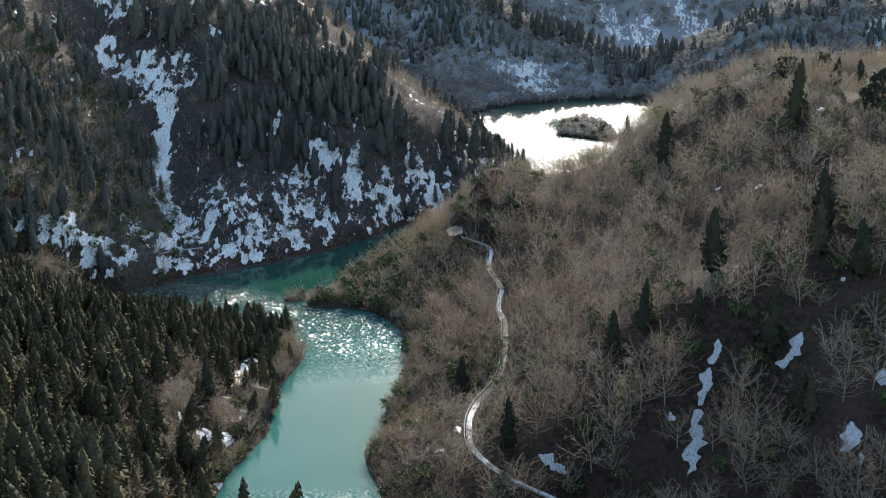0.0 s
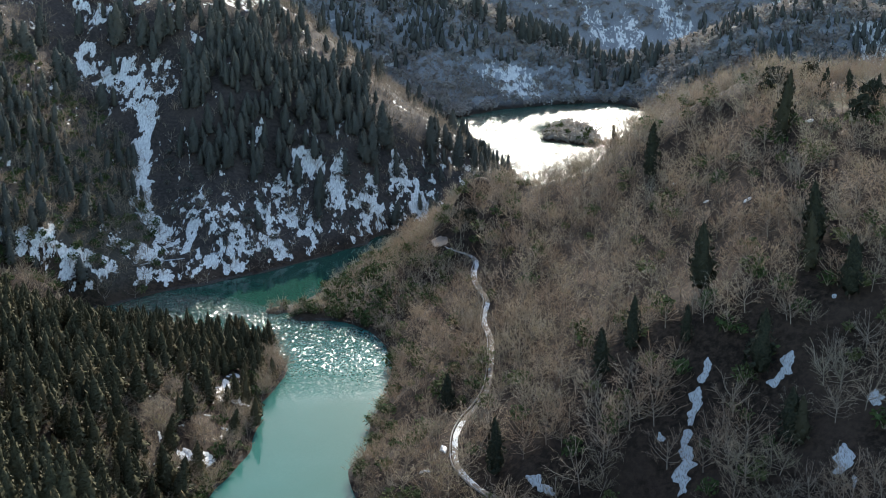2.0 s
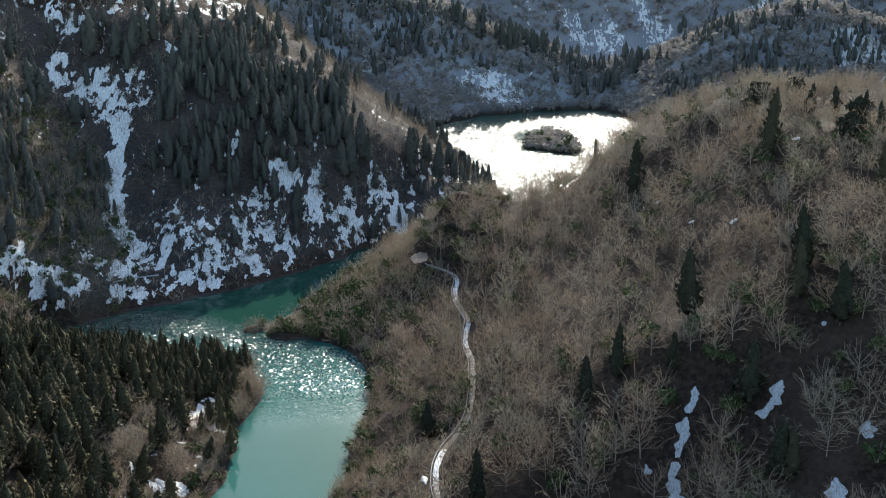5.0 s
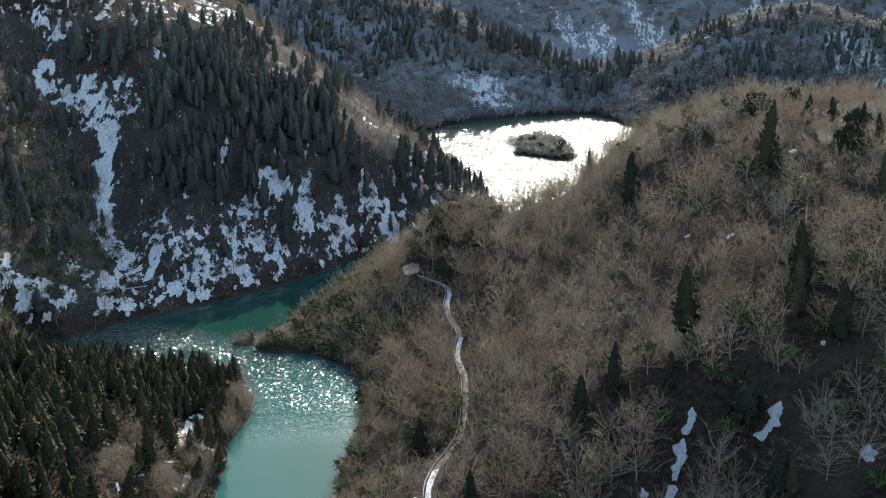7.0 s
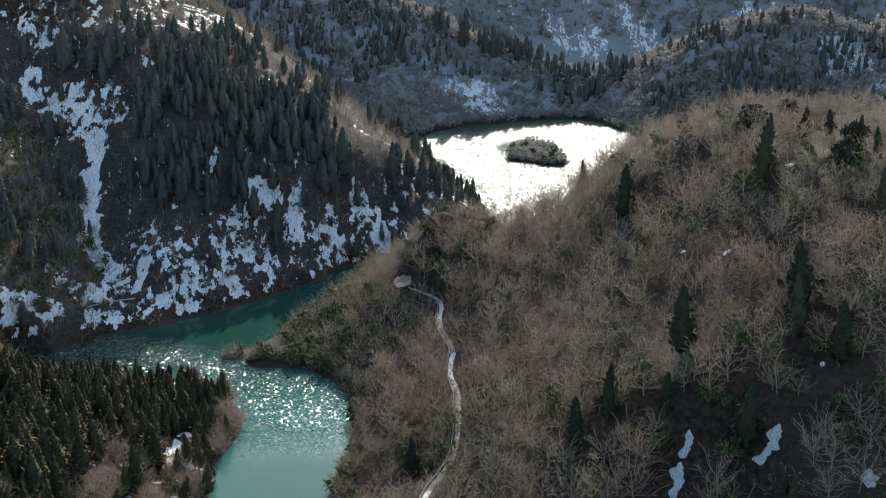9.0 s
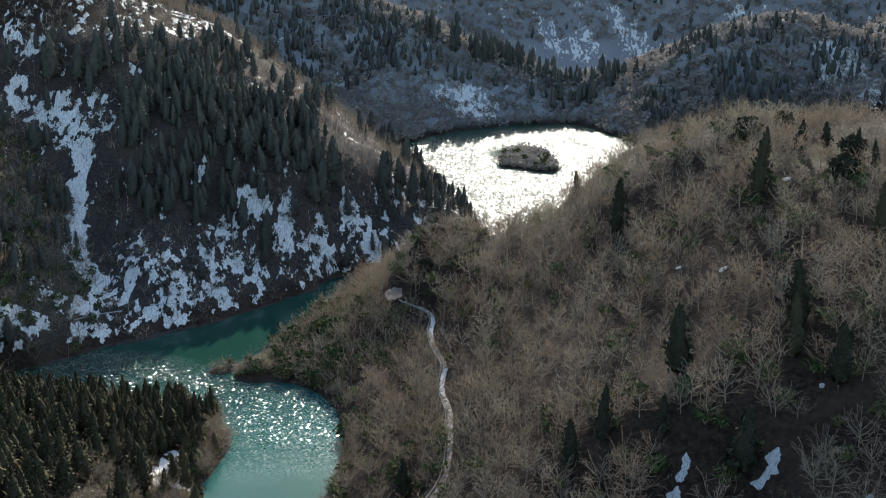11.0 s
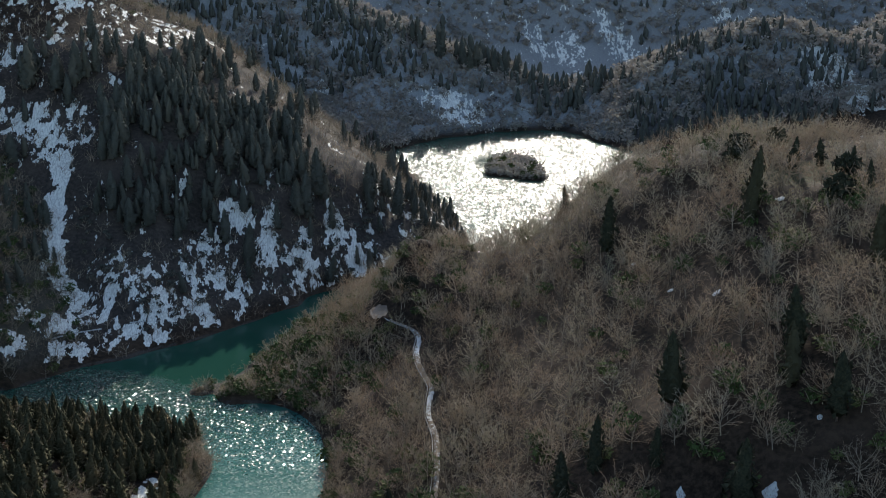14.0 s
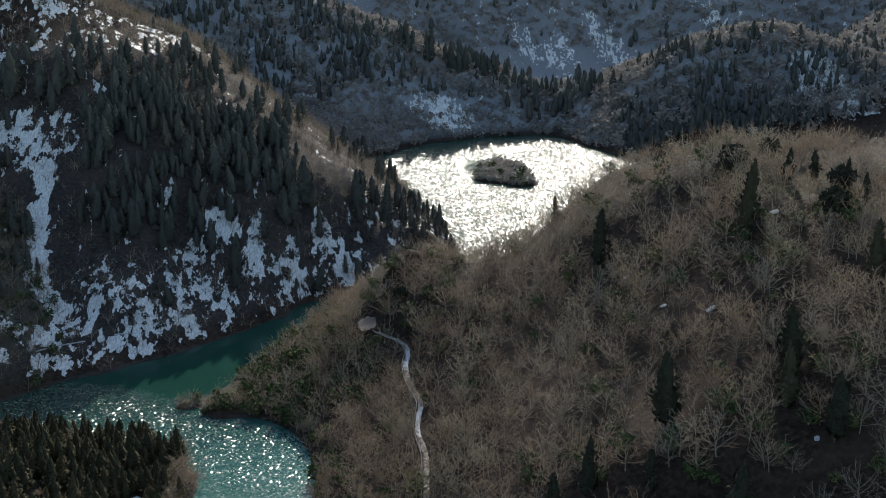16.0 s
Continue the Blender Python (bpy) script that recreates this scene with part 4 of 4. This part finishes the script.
plant_stuff("evergreen_shrubs", BUSH, (BARK, SHRUB), spots_of(x[leafy], y[leafy], z[leafy], tall, tall * 1.2, rng), "olive-green evergreen scrub on the spur", "shrubs")
odds = np.where(spur, 0.5, np.where(z < 45, 0.42, 0.62))
odds = np.where((y > 880) & (x > -60), 0.95, odds)
odds = np.where(cd < 60, 0.8, odds)
odds = np.where(gd < 9, 0.2, odds) * np.where(mass > 0.3, 0.2, 1)
bare = across & ~cedars & ~leafy & (rng.random(len(x)) < odds)
tall = 4 + 4.5 * rng.random(bare.sum())
plant_stuff("bare_woodland", BARE_MID, (BARK, TWIGS), spots_of(x[bare], y[bare], z[bare], tall, tall * 1.3, rng), "leafless brush and small trees on the mountain flank", "woodland")

# dark low evergreens standing out of the snow
x, y, z, rng = scatter(-190, 45, 655, 860, 4.6, 48)
some = ~right_side(x, y) & (z > 2) & (z < 62) & (x > np.interp(y, GULLY[:, 1], GULLY[:, 0])) & (rng.random(len(x)) < 0.9 * (value_noise(x, y, 15, 49) - 0.25))
tall = 1.8 + 3.2 * rng.random(some.sum())
plant_stuff("evergreen_shrubs", [shrub(130 + k, 46, 0.75) for k in range(4)], (BARK, HAZY_NEEDLES), spots_of(x[some], y[some], z[some], tall, tall * 1.3, rng), "dark low evergreen bushes between the snow patches", "shrubs")

# tall cedars standing in small groups between the snow patches
GROUPS = [(-29, 832, 34, 4), (3, 854, 30, 2), (22, 856, 31, 1), (-38, 811, 30, 2), (-69, 766, 28, 2), (-213, 866, 26, 3), (-172, 864, 26, 3), (-196, 853, 27, 3), (-182, 858, 28, 2), (-212, 856, 30, 2), (10, 1222, 16, 3), (2, 1212, 14, 2), (83, 1370, 38, 2), (107, 1366, 34, 1), (120, 1372, 30, 2), (141, 1378, 28, 1), (153, 1388, 30, 2), (166, 1380, 24, 1), (210, 1374, 18, 2), (249, 1341, 26, 2), (270, 1320, 26, 1), (59, 1389, 30, 2), (340, 1298, 22, 2), (361, 1290, 20, 1), (407, 1288, 24, 3), (454, 1285, 22, 2)]
rng = np.random.default_rng(45)
gx = np.array([g[0] + rng.normal(0, 3.2) * (k > 0) for g in GROUPS for k in range(g[3])])
gy = np.array([g[1] + rng.normal(0, 3.2) * (k > 0) for g in GROUPS for k in range(g[3])])
gh = np.array([g[2] * (1 - 0.14 * k) for g in GROUPS for k in range(g[3])], float)
plant_singles("cedar_tree", [conifer(80 + k, 8, 8, 100, 0.16 + 0.02 * k, 1.5) for k in range(3)], (CEDAR_BARK, HAZY_NEEDLES), TREE_PARTS, spots_of(gx, gy, ground(gx, gy), gh, gh * 1.0, rng), lambda s: "tall dark cedar between snow patches on the steep flank" if s[1] < 1000 else "tall dark conifer standing on the ridge behind the lake", "tree", "tall cedars on the snowy flank")

# leafless trees crowding the crest
x, y, z, rng = scatter(-300, 20, 930, 1180, 3.6, 44)
cd, _ = line_distance(x, y, CREST)
past = y - np.interp(x, CREST[:, 0], CREST[:, 1])
bare = (cd < 15) & (past > -9) & (rng.random(len(x)) < 0.9)
tall = 5.5 + 4.5 * rng.random(bare.sum())
plant_stuff("bare_woodland", BARE_MID, (BARK, TWIGS), spots_of(x[bare], y[bare], z[bare], tall, tall * 1.2, rng), "leafless trees lining the mountain crest", "woodland")

# close brush on the spur
x, y, z, rng = scatter(-275, -150, 588, 800, 5.2, 28)
spur = (x < np.interp(y, GULLY[:, 1], GULLY[:, 0]) - 12) & (x > -60 - 0.3 * y) & (z > 3)
pick = rng.random(len(x))
bare = spur & (pick < np.where(z < 22, 0.5, 0.6))
tall = 5.5 + 4.0 * rng.random(bare.sum())
plant_stuff("bare_woodland", BARE_SPUR, (BARK, TWIGS), spots_of(x[bare], y[bare], z[bare], tall, tall * 1.35, rng), "close leafless brush on the steep spur", "woodland")
leafy = spur & (pick > 0.66) & (z > 18)
tall = 3.0 + 3.5 * rng.random(leafy.sum())
plant_stuff("evergreen_shrubs", BUSH, (BARK, SHRUB), spots_of(x[leafy], y[leafy], z[leafy], tall, tall * 1.25, rng), "olive evergreen bushes among the brush on the spur", "shrubs")

# a few evergreen bushes in the hillside wood and along the near bank
x, y, z, rng = scatter(-30, 190, 330, 690, 9.0, 29)
some = right_side(x, y) & clear_of_track(x, y, 3) & ~in_patches(x, y, 2) & (rng.random(len(x)) < 1.0 * (value_noise(x, y, 45, 36) - 0.2))
tall = 3.5 + 4.0 * rng.random(some.sum())
plant_stuff("evergreen_shrubs", BUSH, (BARK, SHRUB), spots_of(x[some], y[some], z[some], tall, tall * 1.3, rng), "scattered evergreen bushes in the hillside wood", "shrubs")
x, y, z, rng = scatter(-118, -60, 395, 555, 5.0, 30)
some = (z < 16) & (rng.random(len(x)) < 0.42)
tall = 1.6 + 2.4 * rng.random(some.sum())
plant_stuff("evergreen_shrubs", BUSH, (BARK, SHRUB), spots_of(x[some], y[some], z[some], tall, tall * 1.4, rng), "dark green bushes along the lake bank", "shrubs")

# evergreen scrub on the low headland and along the water
x, y, z, rng = scatter(-90, 30, 595, 720, 3.4, 24)
head = right_side(x, y) & clear_of_track(x, y, 4) & (x < 12) & (rng.random(len(x)) < np.where(x < -20, 0.62, 0.4))
tall = (2.6 + 2.8 * rng.random(len(x))) * np.where(x > -52, 1.5, 1.0)
leafy = head & (rng.random(len(x)) < 0.4)
plant_stuff("evergreen_shrubs", [shrub(110 + k, 80, 0.62) for k in range(3)], (BARK, SHRUB), spots_of(x[leafy], y[leafy], z[leafy], tall[leafy], tall[leafy] * 1.3, rng), "yellow-green evergreen scrub on the low headland", "shrubs")
bare = head & ~leafy
plant_stuff("bare_woodland", BARE_MID, (BARK, TWIGS), spots_of(x[bare], y[bare], z[bare], tall[bare] * 1.4, tall[bare] * 1.7, rng), "low leafless brush on the headland", "woodland")
# scrub overhanging the water along the hill's foot
x, y, z, rng = scatter(-100, 8, 380, 625, 2.9, 38)
foot = (right_side(x, y) | (x < -60) & (y < 570)) & ~in_patches(x, y, 1.0) & (z < 5.5) & (rng.random(len(x)) < 0.8)
tall = 3.0 + 3.5 * rng.random(len(x))
leafy = foot & (rng.random(len(x)) < 0.2)
plant_stuff("evergreen_shrubs", BUSH, (BARK, SHRUB), spots_of(x[leafy], y[leafy], z[leafy], tall[leafy] * 0.8, tall[leafy], rng), "dark evergreen bushes overhanging the lake shore", "shrubs")
foot &= ~leafy
plant_stuff("bare_woodland", BARE_SPUR, (BARK, TWIGS), spots_of(x[foot], y[foot], z[foot], tall[foot], tall[foot] * 1.3, rng), "leafless scrub overhanging the lake shore", "woodland")
x, y, z, rng = scatter(98, 170, 1060, 1185, 4.0, 25)
keep = ~((np.abs(x - 136) < 9) & (np.abs(y - 1124) < 5))
x, y, z = x[keep], y[keep], z[keep]
tall = 4 + 4 * rng.random(len(x)) + 3 * np.clip((y - 1100) / 50, 0, 1)
green = rng.random(len(x)) < 0.12
plant_stuff("island_shrubs", [shrub(90 + k, 110, 0.7) for k in range(3)], (BARK, SHRUB), spots_of(x[green], y[green], z[green], tall[green], tall[green], rng), "evergreen shrubs crowding the small island", "shrubs")
plant_stuff("island_trees", BARE_FAR, (BARK, HAZY_TWIGS), spots_of(x[~green], y[~green], z[~green], tall[~green], tall[~green] * 1.3, rng), "low leafless trees crowding the small island", "trees")
snow_patch([(128, 1124), (136, 1126), (144, 1123)], 5.0, 91)

# hills behind the upper lake
x, y, z, rng = scatter(-260, 640, 1190, 1480, 6.6, 26)
hill = ~((y > 1400) & (x > 180))
bright = blob(x, y, 95, 1318, 45, 26)
share = np.where(x < 20, 0.85, np.where(x < 240, 0.3, 0.55)) - 0.25 * bright
pick = rng.random(len(x))
cedars = hill & ((y > 1335) | (x > 265)) & (pick < share * np.clip(3.6 * value_noise(x, y, 45, 51) - 0.8, 0.15, 2.3) * np.where((x > 265) & (y > 1275), 0.35, 1.0))
tall = (11 + 14 * rng.random(cedars.sum()) ** 1.6) * np.where(x[cedars] < 60, 0.8, np.where(x[cedars] > 265, 0.75, 1.0))
plant_stuff("cedar_forest", CEDAR_FAR, (CEDAR_BARK, HAZY_NEEDLES), spots_of(x[cedars], y[cedars], z[cedars], tall, tall * 1.1, rng), "dark conifer forest on the hills behind the upper lake", "forest")
bare = hill & ~cedars & (rng.random(len(x)) < 0.95 - 0.65 * bright)
tall = (8 + 5 * rng.random(bare.sum())) * np.where((y[bare] < 1345) & (x[bare] < 250), 0.75, 1.0)
plant_stuff("bare_woodland", BARE_FAR, (BARK, HAZY_TWIGS), spots_of(x[bare], y[bare], z[bare], tall, tall * 1.3, rng), "leafless woodland on the hills behind the upper lake", "woodland")

# the far range
x, y, z, rng = scatter(40, 1000, 1880, 2330, 11.0, 27)
keep = z < 135
x, y, z = x[keep], y[keep], z[keep]
bright = np.maximum(blob(x, y, 420, 2085, 34, 75, 25), np.maximum(blob(x, y, 335, 2050, 36, 55, 20), blob(x, y, 285, 2090, 25, 60, 15)))
grove = value_noise(x, y, 45, 61)
pick = rng.random(len(x))
cedars = pick < 0.5 * np.clip(grove - 0.4, 0, 1) * (1 - bright)
tall = 11 + 10 * rng.random(cedars.sum())
plant_stuff("cedar_forest", CEDAR_FAR, (CEDAR_BARK, HAZY_NEEDLES), spots_of(x[cedars], y[cedars], z[cedars], tall, tall * 1.4, rng), "distant conifer forest on the far mountain range", "forest")
bare = ~cedars & (pick < 0.95 - 0.75 * bright)
tall = 8 + 6 * rng.random(bare.sum())
plant_stuff("bare_woodland", BARE_FAR, (BARK, HAZY_TWIGS), spots_of(x[bare], y[bare], z[bare], tall, tall * 1.4, rng), "distant leafless woodland on the far range", "woodland")

# the shoulder between the hills and the range
x, y, z, rng = scatter(420, 900, 1410, 1680, 10.0, 47)
keep = z > 15
x, y, z = x[keep], y[keep], z[keep]
pick = rng.random(len(x))
cedars = pick < 0.3
tall = 11 + 9 * rng.random(len(x))
plant_stuff("cedar_forest", CEDAR_FAR, (CEDAR_BARK, HAZY_NEEDLES), spots_of(x[cedars], y[cedars], z[cedars], tall[cedars], tall[cedars] * 1.3, rng), "conifers on the shoulder before the far range", "forest")
plant_stuff("bare_woodland", BARE_FAR, (BARK, HAZY_TWIGS), spots_of(x[~cedars], y[~cedars], z[~cedars], tall[~cedars] * 0.7, tall[~cedars], rng), "leafless woodland on the shoulder before the far range", "woodland")
